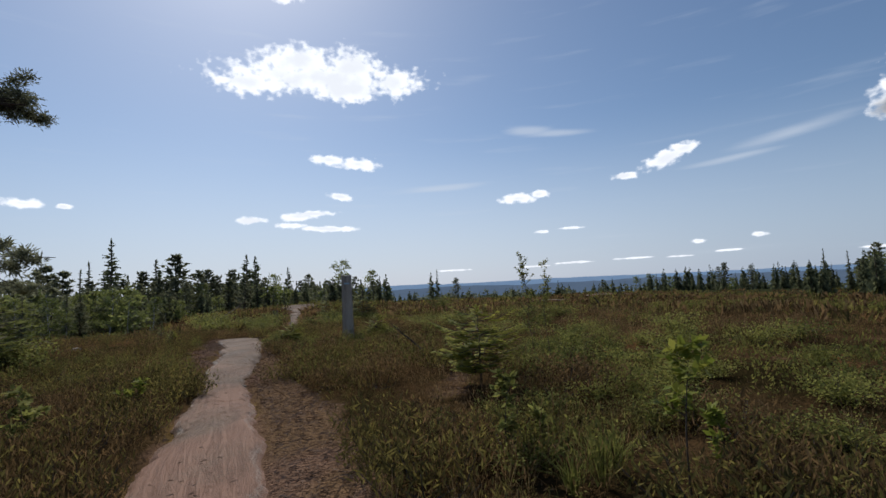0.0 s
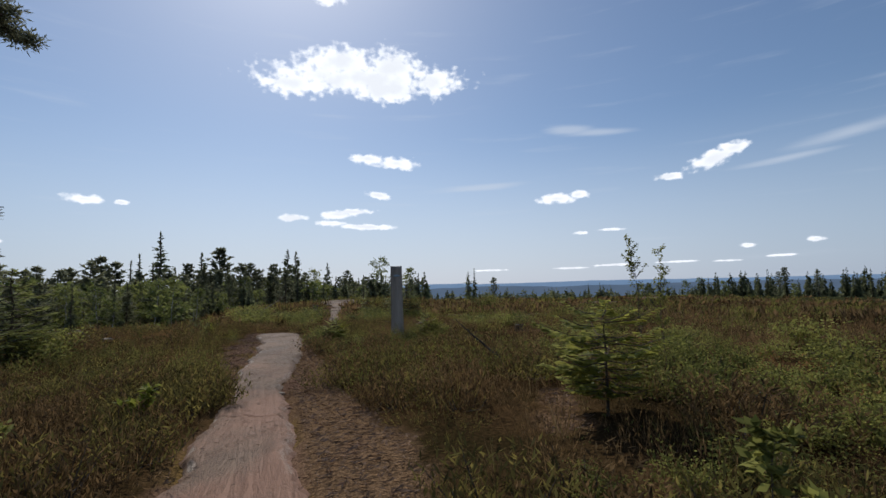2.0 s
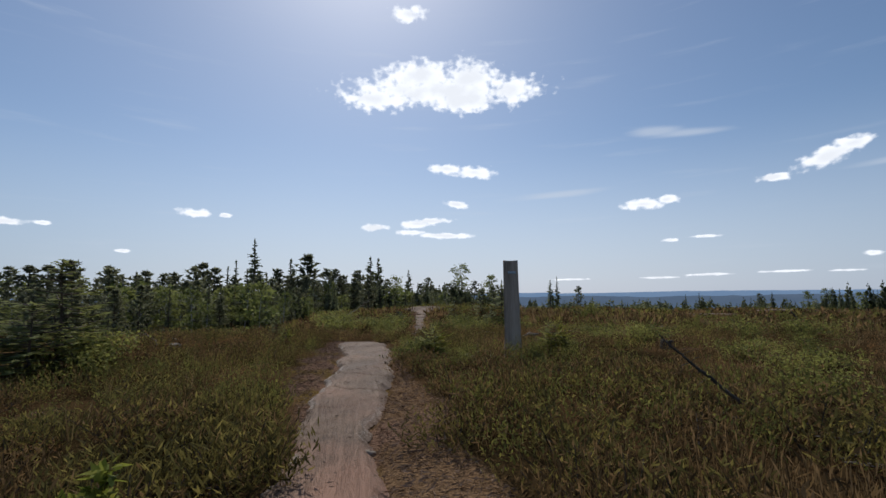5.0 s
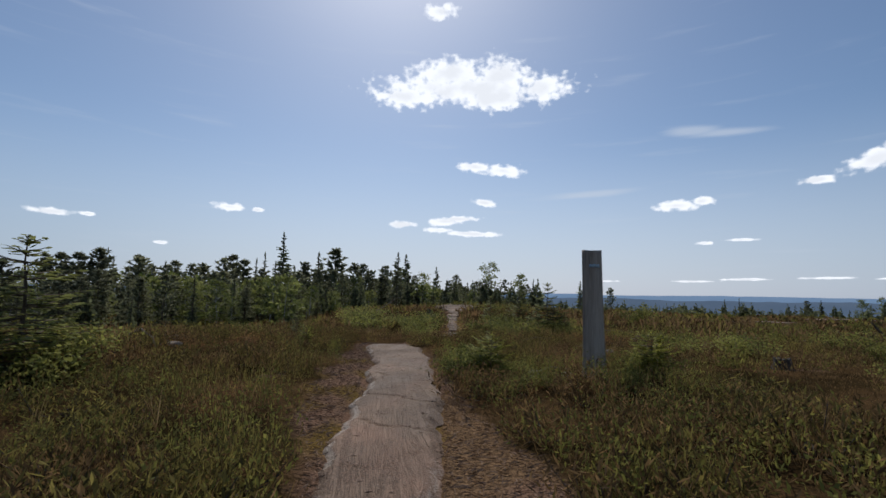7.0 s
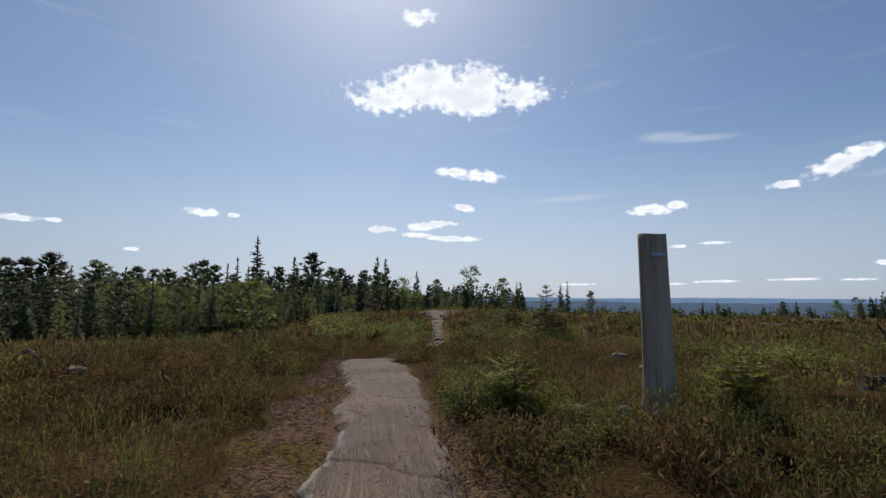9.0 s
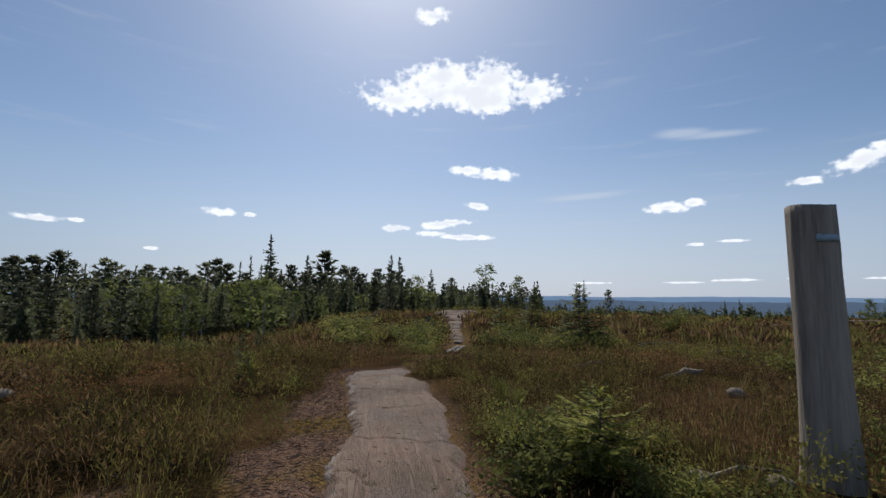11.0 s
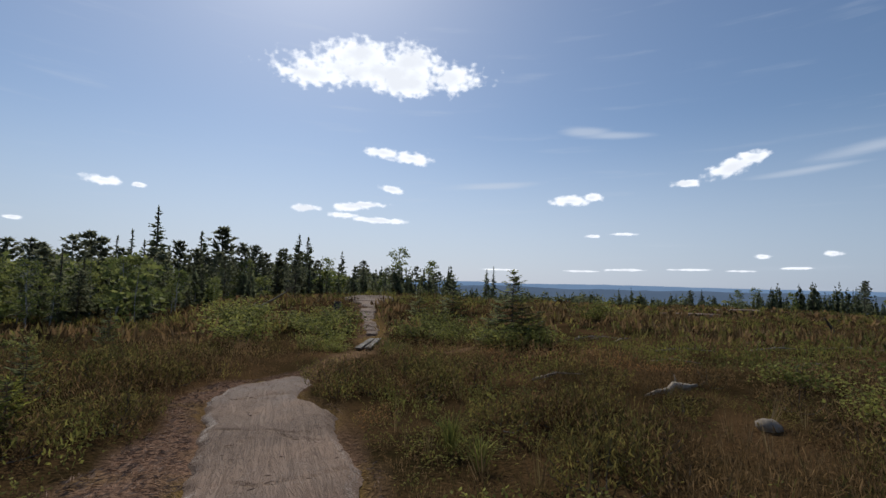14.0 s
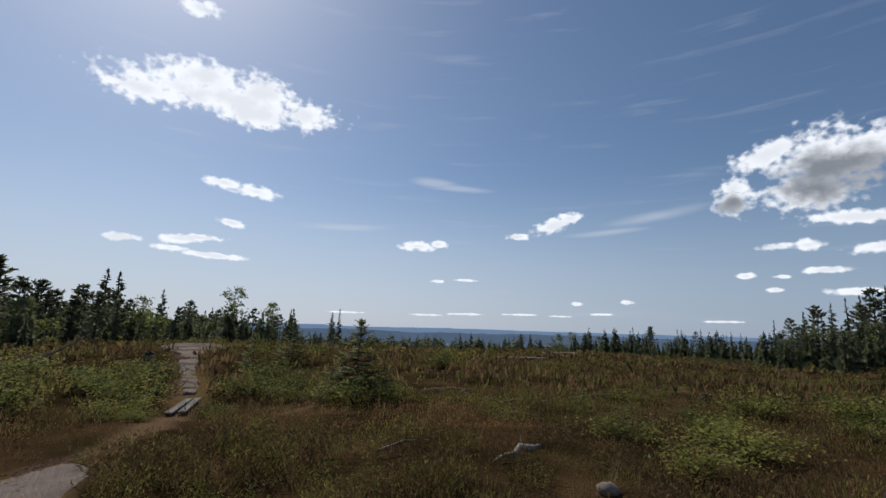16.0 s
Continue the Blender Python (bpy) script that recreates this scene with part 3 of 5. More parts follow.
# ---- the rock trail ----
def build_slab():
    ys = np.arange(-4, 23.85, 0.032)
    cols = np.linspace(0, 1, 31)
    a, b = trail_edges(ys)
    jag = lambda s: (fbm(ys * 1.1, ys * 0 + s, 20 + s, 2) - .5) * .2 + (np.round(fbm(ys * 2.1, ys * 0 + s, 60 + s, 2) * 7) / 7 - .5) * .2 + (fbm(ys * 6, ys * 0 + s, 50 + s, 3) - .5) * .13
    a, b = a + jag(1) - .16, b + jag(2) + .12
    Xs = a[:, None] + (b - a)[:, None] * cols[None]
    Ys = np.repeat(ys[:, None], len(cols), 1) + (cols[None] - .5) * -.35 * (b - a)[:, None]
    edge = np.minimum(cols, 1 - cols)[None] * (b - a)[:, None]
    endy = np.minimum(23.8 - ys, ys + 4)[:, None]
    lip = np.clip(np.minimum(edge, endy) / .16, 0, 1)
    Z = base_height(Xs, Ys) + .012 * lip - .075 * (1 - lip) + (fbm(Xs * .7, Ys * .7, 3, 2) - .5) * .05 + (fbm(Xs * 9, Ys * 3, 4, 3) - .5) * .016
    # cracks across and along the slab
    for y0, slope, wave in ((5.3, .2, 1), (7.9, -.15, 2), (10.1, .3, 3), (12.2, .1, 4), (13.6, -.2, 5), (15.4, .25, 6), (16.6, .05, 7), (18.1, .35, 8), (19.3, -.1, 9), (21.1, .2, 10)):
        line = y0 + slope * (Xs - (a + b)[:, None] / 2) + (fbm(Xs * 2.5, Xs * 0, wave, 3) - .5) * .5
        live = np.clip((fbm(Xs * 1.1, Ys * .2, 30 + wave, 2) - .35) / .1, 0, 1)
        Z -= .035 * live * np.clip(1 - np.abs(Ys - line) / .028, 0, 1)
    step = (fbm(Xs * .9 - Ys * .3, Ys * .35, 55, 2) > .56)
    Z -= .012 * step * lip
    V = np.stack([Xs, Ys, Z], 2).reshape(-1, 3)
    n = len(cols)
    worn = fbm(Xs * 1.3, Ys * .8, 95, 4)
    dust = np.clip(np.interp(Ys, [0, 5, 9, 13, 24], [.46, .4, .26, .04, .0]) + (cols[None] - .45) * .35 * (Ys < 8) + (worn - .5) * .9, 0, .5)
    film = np.clip(np.interp(Ys, [6, 12, 16, 24], [-.2, .02, .12, .16]) + (fbm(Xs * 1.7 + 4, Ys * .9, 97, 4) - .5) * .9, 0, .4)
    rim = np.clip(1 - np.abs(edge - .1) / .09, 0, 1) * np.clip((fbm(Xs * 3, Ys * 1.6, 98, 3) - .42) / .12, 0, 1) * np.where(cols[None] < .5, .55, .28)
    i, j = np.meshgrid(np.arange(len(ys) - 1), np.arange(n - 1), indexing="ij")
    p = i * n + j
    F = np.stack([p, p + 1, p + n + 1, p + n], 2).reshape(-1, 4)
    me = tri_mesh("rock_trail", V, F, M_ROCK, True)
    for name, val in (("dust", dust), ("film", film), ("rim", rim)):
        me.attributes.new(name, "FLOAT", "POINT").data.foreach_set("value", (val + 0 * Xs).ravel().astype(np.float32))
    tagged(new("rock_trail", me), "pinkish grey bare gneiss trail worn smooth", "rock path", kind="structure")


build_slab()


def lump_mesh(name, size, seed, mat, rough=.25, flat=0.0):
    bm = bmesh.new()
    bmesh.ops.create_icosphere(bm, subdivisions=3, radius=1)
    for v in bm.verts:
        c = v.co.copy()
        k = 1 + rough * noise.fractal(c * 1.3 + Vector((seed * 7.1, 0, 0)), 1.0, 2.0, 4)
        v.co = Vector((c.x * size[0] * k, c.y * size[1] * k, c.z * size[2] * k * (1 - flat * max(c.z, 0))))
    me = bpy.data.meshes.new(name)
    bm.to_mesh(me)
    bm.free()
    for p in me.polygons:
        p.use_smooth = True
    me.materials.append(mat)
    return me


def gz(x, y):
    return float(ground_height(float(x), float(y)))


def put_stone(name, x, y, size, seed, label, mat=None, up=0.3, flat=0.0, rz=0, category="stone"):
    ob = tagged(new(name, lump_mesh(name, size, seed, mat or M_STONE, .22, flat)), label, category)
    ob.matrix_basis = pose(x, y, gz(x, y) + size[2] * up, 0, 0, rz)
    return ob


# ---- trees and shrubs ----
def spruce_parts(h, width, levels, per, twigs, seed, droop=.25, bare=.08, spread=.5, hang=1.0, flat=1.0):
    rng = np.random.default_rng(seed)
    fol, wood = Soup(), Soup()
    zs = np.linspace(0, h, 7)
    wood.tube(np.stack([rng.normal(0, .004 * h, 7) * (zs > 0), rng.normal(0, .004 * h, 7) * (zs > 0), zs], 1), .013 * h * (1.05 - zs / h) + .004 * h, 6)
    P, Q, S = [], [], []
    for i in range(levels):
        g = i / (levels - 1)
        z = h * (bare + (1 - bare) * g * .985)
        long = width * ((1 - g) ** .7 * .95 + .05) * rng.uniform(.75, 1.1)
        level = z
        for b in range(max(3, int(per * (1 - .4 * g)))):
            z = level + rng.uniform(-.5, .5) * h / levels * (g < .97)
            a = rng.uniform(0, 2 * np.pi)
            ln = long * rng.uniform(.6, 1.1)
            out, side = np.array([math.cos(a), math.sin(a), 0]), np.array([-math.sin(a), math.cos(a), 0])
            lift, sag = rng.uniform(.0, .35) + .5 * g * g, droop * rng.uniform(.6, 1.4)
            spot = lambda t: np.array([0, 0, z]) + out * ln * t + np.array([0, 0, ln * (lift * t - sag * t * t)])
            P.append(spot(0)), Q.append(spot(1)), S.append(side * ln * .05 * flat + np.array([0, 0, .15 * ln * hang]))
            for t in np.linspace(.25, .98, twigs):
                for sg in (-1, 1):
                    p = spot(t)
                    k = ln * spread * (1.1 - .7 * t) * rng.uniform(.6, 1.2)
                    q = p + (out * .75 + side * sg * rng.uniform(.5, 1)) * k * .8 + np.array([0, 0, rng.uniform(-.35, .1) * k])
                    P.append(p), Q.append(q), S.append(np.array([0, 0, rng.uniform(.12, .42)]) * k * hang + np.cross(q - p, [0, 0, 1]) * rng.uniform(.08, .2) * flat)
    top = np.array([0, 0, h])
    for _ in range(6):
        P.append(top - [0, 0, .06 * h]), Q.append(top + np.append(rng.normal(0, .012 * h, 2), rng.uniform(0, .03 * h))), S.append(np.append(rng.normal(0, .006 * h, 2), 0))
    fol.leaves(P, Q, S)
    return fol, wood


def clumped_parts(h, seed, clumps, per, crown, wide, leaf, limb=.012, lean=.03, thin=.5, limbs=True):
    """A tree of limbs with clumps of leaves; crown: the height at which it begins, as a part of h."""
    rng = np.random.default_rng(seed)
    fol, wood = Soup(), Soup()
    P, Q, S = [], [], []
    zs = np.linspace(0, 1, 8)
    drift = rng.normal(0, lean, 2)
    wob = np.cumsum(rng.normal(0, .012, (8, 2)), 0)
    trunk = np.stack([(drift[0] * zs ** 1.4 + wob[:, 0] - wob[0, 0]) * h, (drift[1] * zs ** 1.4 + wob[:, 1] - wob[0, 1]) * h, zs * h * .97], 1)
    wood.tube(trunk, limb * h * (1.08 - zs) ** .8 + .0015 * h, 6)
    for c in range(clumps):
        g = rng.uniform(crown, 1) ** .9
        base = np.array([np.interp(g * .9, zs, trunk[:, k]) for k in range(3)])
        a = rng.uniform(0, 2 * np.pi)
        reach = wide * h * (math.sin(min(1, (1 - g) / (1 - crown) * 1.15 + .18) * np.pi * .62)) * rng.uniform(.35, 1.1)
        tip = base + np.array([math.cos(a) * reach, math.sin(a) * reach, reach * rng.uniform(.05, .6) + .03 * h])
        if limbs and reach > .04 * h:
            wood.tube([base, tip], [limb * h * .3, limb * h * .08], 3)
        r = h * rng.uniform(.55, 1.15) * thin * .12
        o = rng.normal(0, 1, (per, 3)) * [1, 1, .55]
        o = unit(o) * (rng.uniform(.25, 1, (per, 1)) * r) * [1, 1, .62]
        p = tip + o
        q = p + unit(rng.normal(0, 1, (per, 3)) - [0, 0, .3]) * leaf * rng.uniform(.6, 1.3, (per, 1))
        s = unit(np.cross(q - p, rng.normal(0, 1, (per, 3)))) * leaf * .36
        P.append(p), Q.append(q), S.append(s)
    fol.leaves(np.concatenate(P), np.concatenate(Q), np.concatenate(S))
    return fol, wood


def pine_parts(h, seed, whorls=13, base=.16, wide=.19, tufts=3, per=6):
    """A forest pine: whorls of rising limbs with brushes of needles along their outer halves."""
    rng = np.random.default_rng(seed)
    fol, wood = Soup(), Soup()
    zs = np.linspace(0, 1, 8)
    wob = np.cumsum(rng.normal(0, .006, (8, 2)), 0) * h
    trunk = np.stack([wob[:, 0] - wob[0, 0], wob[:, 1] - wob[0, 1], zs * h * .98], 1)
    wood.tube(trunk, .013 * h * (1.06 - zs) ** .8 + .001 * h, 6)
    P, Q, S = [], [], []
    for i in range(whorls):
        g = i / (whorls - 1)
        full = wide * h * (1 - g) ** .62 * min(1, .55 + 1.5 * g) + .02 * h
        turn = rng.uniform(0, 6.28)
        for b in range(5 if g < .8 else 4):
            a = turn + b * 1.3 + rng.normal(0, .3)
            ln = full * rng.uniform(.45, 1.2)
            foot = np.array([np.interp(g * .97 * (1 - base) + base, zs, trunk[:, k]) for k in range(3)]) + [0, 0, rng.normal(0, .012 * h)]
            out = np.array([math.cos(a), math.sin(a), 0])
            rise = rng.uniform(.05, .4) + .6 * g * g
            tip = foot + out * ln + [0, 0, ln * rise]
            if g < .5:
                wood.tube([foot, tip], [.003 * h, .0012 * h], 3)
            for t in np.linspace(.42, 1.0, tufts):
                c = foot + (tip - foot) * t + rng.normal(0, .1 * ln, 3) * [1, 1, .35]
                d = unit(out * .6 + [0, 0, .35] + rng.normal(0, .6, (per, 3)) * [1, 1, .55])
                long = .052 * h * rng.uniform(.7, 1.35, (per, 1))
                P.append(np.repeat(c[None], per, 0) - d * long * .35), Q.append(c + d * long)
                S.append(unit(np.cross(d, rng.normal(0, .5, (per, 3)) + [0, 0, 1])) * .0145 * h + [0, 0, .004 * h])
    fol.leaves(np.concatenate(P), np.concatenate(Q), np.concatenate(S))
    return fol, wood


def layered_spruce(h, reach, whorls, seed, bare=.14, twig=.07, blade=.016, shape=(1.0, .9, .55, .06)):
    """A young spruce in open layers: flat sprays of twigs on boughs that sag and turn up at the tips."""
    rng = np.random.default_rng(seed)
    fol, wood = Soup(), Soup()
    zs = np.linspace(0, 1, 6)
    wood.tube(np.stack([rng.normal(0, .006 * h, 6) * (zs > 0), rng.normal(0, .006 * h, 6) * (zs > 0), zs * h], 1), .012 * h * (1.08 - zs) + .002, 7)
    P, Q, S = [], [], []

    def shoot(p, d, ln, half):
        P.append(p), Q.append(p + d * ln), S.append(unit(np.cross(d, [0, 0, 1.0])) * half + [0, 0, half * rng.uniform(.1, .5)])

    for i in range(whorls):
        g = i / (whorls - 1)
        level = h * (bare + (.95 - bare) * g)
        turn = rng.uniform(0, 6.28)
        many = 7 if g < .6 else 5
        for b in range(many):
            if rng.random() < .12:
                continue
            a = turn + b * 6.28 / many + rng.normal(0, .25)
            ln = (reach * float(np.interp(g, (0, .35, .75, 1), shape)) + .04 * h) * rng.uniform(.55, 1.12)
            out, side = np.array([math.cos(a), math.sin(a), 0]), np.array([-math.sin(a), math.cos(a), 0])
            z0, lift, sag = level + rng.normal(0, .02 * h), .04 + .5 * g * g, rng.uniform(.1, .3)
            spot = lambda t: np.array([0, 0, z0]) + out * ln * t + np.array([0, 0, ln * (lift * t - sag * 4 * t * (1 - t) * .5)])
            wood.tube([spot(0), spot(.5), spot(.97)], [.006 * h, .004 * h, .0015 * h], 4)
            for t in np.arange(.22, 1.0, twig / ln):
                for sg in (-1, 1):
                    long = (ln * .5 * (1.08 - t) + .035 * h ** .5) * rng.uniform(.6, 1.15)
                    d = unit(out * rng.uniform(.6, 1.0) + side * sg * rng.uniform(.6, 1.0) + [0, 0, rng.uniform(-.18, .12)])
                    p = spot(t)
                    shoot(p, d, long, blade)
                    for u in np.arange(.3, .95, .24):
                        if long > .1:
                            shoot(p + d * long * u, unit(d + side * sg * .55 * rng.choice([-1, 1]) + [0, 0, rng.normal(0, .1)]), long * .42 * (1.2 - u), blade * .85)
            shoot(spot(.9), unit(out + [0, 0, lift * .6]), .16 * ln + .04, blade)
    for k in range(7):
        a = k * 2.4
        shoot(np.array([0, 0, h * (.9 + .012 * k)]), unit(np.array([math.cos(a), math.sin(a), 1.1])), .07 * h ** .5, blade * .8)
    shoot(np.array([0, 0, h * .92]), np.array([.05, .02, 1.0]), .07 * h, blade * .7)
    fol.leaves(P, Q, S)
    return fol, wood


def make_plant(name, fol, wood, leafmat, barkmat, label, category, group="", leaf_name="foliage", stem_name="trunk"):
    root = tagged(new(name), label, category, group)
    root.empty_display_size = .1
    for part, soup, mat in ((stem_name, wood, barkmat), (leaf_name, fol, leafmat)):
        ob = new(part, soup.mesh(part, mat))
        ob.parent = root
    return root


class Kind:
    """A kind of plant with several shapes, set out one by one."""

    def __init__(self, shapes):
        self.shapes, self.used, self.count = shapes, set(), 0

    def at(self, x, y, height, turn, shape=None, up=-.03, fat=1.0):
        i = self.count % len(self.shapes) if shape is None else shape
        self.count += 1
        ob, h = self.shapes[i]
        k = height / h
        m = Matrix.LocRotScale((x, y, gz(x, y) + up), Euler((0, 0, turn)), (k * fat, k * fat, k))
        if i in self.used:
            return copy_thing(ob, m @ Matrix.Diagonal((*(1 / v for v in ob.scale), 1)))
        self.used.add(i)
        ob.matrix_basis = m
        return ob


def kinds():
    sp = [(make_plant("spruce_tree", *spruce_parts(14, w, 30, 7, 2, s, .34, .04, .65, 1.3), M_SPRUCE, M_BARK, "dark green pointed spruce at the forest edge", "tree", "forest trees"), 14) for w, s in ((2.3, 1), (1.9, 2), (2.8, 3))]
    pi = [(make_plant("pine_tree", *pine_parts(12, s, 13, c, w), M_PINE, M_BARK, "tall pine with brushes of needles on rising limbs", "tree", "forest trees"), 12) for s, c, w in ((11, .14, .24), (12, .26, .21), (13, .06, .27), (15, .2, .22))]
    bi = [(make_plant("birch_tree", *clumped_parts(11, s, 36, 26, c, .2, .36, .009, .03, .95), M_BIRCH, M_BIRCHBARK, "slender birch with light green leaves at the forest edge", "tree", "forest trees"), 11) for s, c in ((21, .12), (22, .05), (23, .2))]
    fill = [(make_plant("spruce_tree", *spruce_parts(12, w, 19, 6, 1, s, .3, .03, .8, 2.0, 1.6), M_SPRUCE, M_BARK, "dark green bushy spruce within the forest", "tree", "forest trees"), 12) for w, s in ((3.2, 4), (2.6, 5), (3.6, 6))]
    fill += [(make_plant("birch_tree", *clumped_parts(9, s, 26, 13, .04, .26, .68, .006, .03, 1.25, False), M_BIRCH, M_BIRCHBARK, "bushy light green birch within the forest", "tree", "forest trees"), 9) for s in (24, 25)]
    fill += [(make_plant("pine_tree", *pine_parts(11, 14, 11, .05, .26, 3, 5), M_PINE, M_BARK, "dense dark pine within the forest", "tree", "forest trees"), 11)]
    return Kind(sp), Kind(pi), Kind(bi), Kind(fill)


SPRUCES, PINES, BIRCHES, FILL = kinds()


def plant_forest():
    rng = np.random.default_rng(5)
    kinds_by = {"s": SPRUCES, "p": PINES, "b": BIRCHES, "f": FILL}

    def tree(eye, az, el, far, kind, shape=None, fat=1.0):
        x, y = eye[0] - far * math.sin(radians(az)), eye[1] + far * math.cos(radians(az))
        top = eye[2] + far * math.tan(radians(el))
        h = top - gz(x, y)
        kinds_by[kind].at(x, y, min(max(h * 1.03, 2.0), 26), rng.uniform(0, 6.28), shape, -.1, fat)

    deep = []

    def deep_tree(eye, az, el, far, fat):
        x, y = eye[0] - far * math.sin(radians(az)), eye[1] + far * math.cos(radians(az))
        deep.append((x, y, min(max((eye[2] + far * math.tan(radians(el)) - gz(x, y)) * 1.03, 2.0), 26), fat))

    one, two = (-4.2, 9.1, 1.17), (-6.07, 14.9, 1.54)
    # the trees whose tops stand out against the sky
    for az, el, far, k in ((57.2, 3.4, 62, "p"), (54.5, 4.0, 60, "p"), (50.8, 3.6, 64, "p"), (48.6, 3.0, 66, "s"), (45.1, 2.9, 70, "p"), (41.8, 4.0, 112, "p"), (38.3, 4.3, 105, "s"),
                           (36.3, 6.7, 110, "s"), (32.2, 4.6, 95, "s"), (30.3, 5.2, 96, "p"), (27.3, 3.1, 110, "s"), (23.9, 3.2, 120, "s"), (22.6, 4.9, 133, "s"), (21.6, 4.7, 135, "s")):
        tree(one, az, el, far, k, (0 if el > 6 else 2) if el > 4.4 and k == "s" else None, 1.2)
    for az, el, far, k in ((17.8, 3.3, 130, "s"), (15.4, 2.4, 125, "p"), (19.4, 3.0, 128, "b"), (11.0, 4.4, 128, "b"), (7.5, 2.9, 130, "b"), (5.7, 2.0, 85, "s"), (-.3, 2.1, 240, "s"), (.5, 1.8, 245, "s"),
                           (-2.8, 1.0, 200, "p"), (-14.3, .0, 200, "s"), (-15.6, .1, 205, "s"), (-21.2, .0, 170, "p"), (-22.3, .1, 172, "s"), (-25.3, .4, 150, "b"), (-26.7, .6, 152, "b"), (-28.0, -.2, 140, "s")):
        tree(one, az, el, far, k, fat=1.0)
    for az, el, far, k in ((-36.8, 1.1, 130, "p"), (-39.9, .8, 120, "s"), (-42.2, .1, 118, "s"), (-44.5, .7, 110, "s"), (-48.2, 1.9, 92, "s"), (-49.6, 2.4, 88, "p"), (-50.6, 3.0, 86, "s"),
                           (-51.6, 3.6, 84, "p"), (-52.7, 3.9, 80, "s"), (-53.8, 4.3, 80, "s"), (-54.8, 4.6, 80, "s"), (-55.6, 5.3, 78, "p"), (-56.6, 5.4, 78, "s"), (-58, 5.2, 76, "s"), (-60, 5.0, 76, "p"), (-62, 4.6, 75, "p")):
        tree(two, az, el * (.9 if az < -49 else 1), far * (1.5 if az < -49 else 1), k)
    for i in range(34):
        az = 21 + 38 * ((i * .618034 + .3) % 1)
        tree(one, az, rng.uniform(2.0, 3.6), rng.uniform(55, 100), "ppsp"[i % 4], None, 1.15)
    # the near edge of the forest
    for i in range(64):
        az = 26 + 42 * ((i * .618034 + .1) % 1)
        tree(two, az, rng.uniform(-1.0, 2.4), rng.uniform(33, 50) + max(0, 38 - az) * 2, "bpspbf"[i % 6], None, rng.uniform(1.0, 1.3))
    # the mass of the forest between and behind them
    for i in range(200):
        az = 12 + 56 * ((i * .618034) % 1)
        far = rng.uniform(50, 105) if az > 26 else rng.uniform(85, 140)
        el = rng.uniform(-.3, 2.3) if az > 28 else rng.uniform(.4, 2.3) if az > 20 else rng.uniform(.2, 1.7)
        tree(one, az, el, far, "f", int(rng.choice([0, 1, 3, 4, 3, 4, 5, 5])), rng.uniform(.9, 1.2))
    for i in range(55):
        tree(one, 5 + 22 * ((i * .618034) % 1), rng.uniform(.5, 2.1), rng.uniform(75, 135), "f", int(rng.choice([0, 1, 2, 1, 5])), 1.1)
    for i in range(105):
        az = -32 + 45 * ((i * .618034) % 1)
        stand = float(vnoise(az * .45, 3.0, 12))
        deep_tree(one, az, rng.uniform(-1.3, -.75) + 1.2 * stand * rng.uniform(.3, 1) ** 2, rng.uniform(120, 240), rng.uniform(.9, 1.5))
    for i in range(105):
        az = -64 + 36 * ((i * .618034) % 1)
        far = rng.uniform(92, 140) if az > -46 else rng.uniform(80, 105)
        el = rng.uniform(-.7, 1.0) + max(0, -az - 47) * .14
        if i % 3 < 2:
            deep_tree(two, az, el, far, 1.0)
            continue
        tree(two, az, el, far, "f", int(rng.choice([0, 1, 2, 0, 1, 3, 5])), 1.0)
    for i in range(44):
        az = -48.5 - 16 * ((i * .618034) % 1)
        tree(two, az, rng.uniform(.2, 1.0) * (1.2 + max(0, -az - 48.5) * .45), rng.uniform(92, 128), "pbspbs"[i % 6], None, 1.0)
    D = np.array(deep)
    pieces = []
    for v, (width, seed) in enumerate(((.26, 4), (.21, 5), (.3, 6))):
        d = D[v::3]
        pieces.append(scatter("deep", spruce_parts(1, width, 19, 6, 1, seed, .3, .03, .8, 2.0, 1.6)[0].arrays(), d[:, 0], d[:, 1], d[:, 2] * d[:, 3], None, rng, d[:, 2], .1, .01))
    stuff("distant_spruces", pieces, M_SPRUCE, "dark green distant spruces beyond the heath", "forest")
    # behind the walker: scattered pines
    for i in range(16):
        a, far = rng.uniform(75, 285), rng.uniform(38, 80)
        tree(one, a, rng.uniform(3, 8), far, "psb"[rng.integers(3)])


plant_forest()


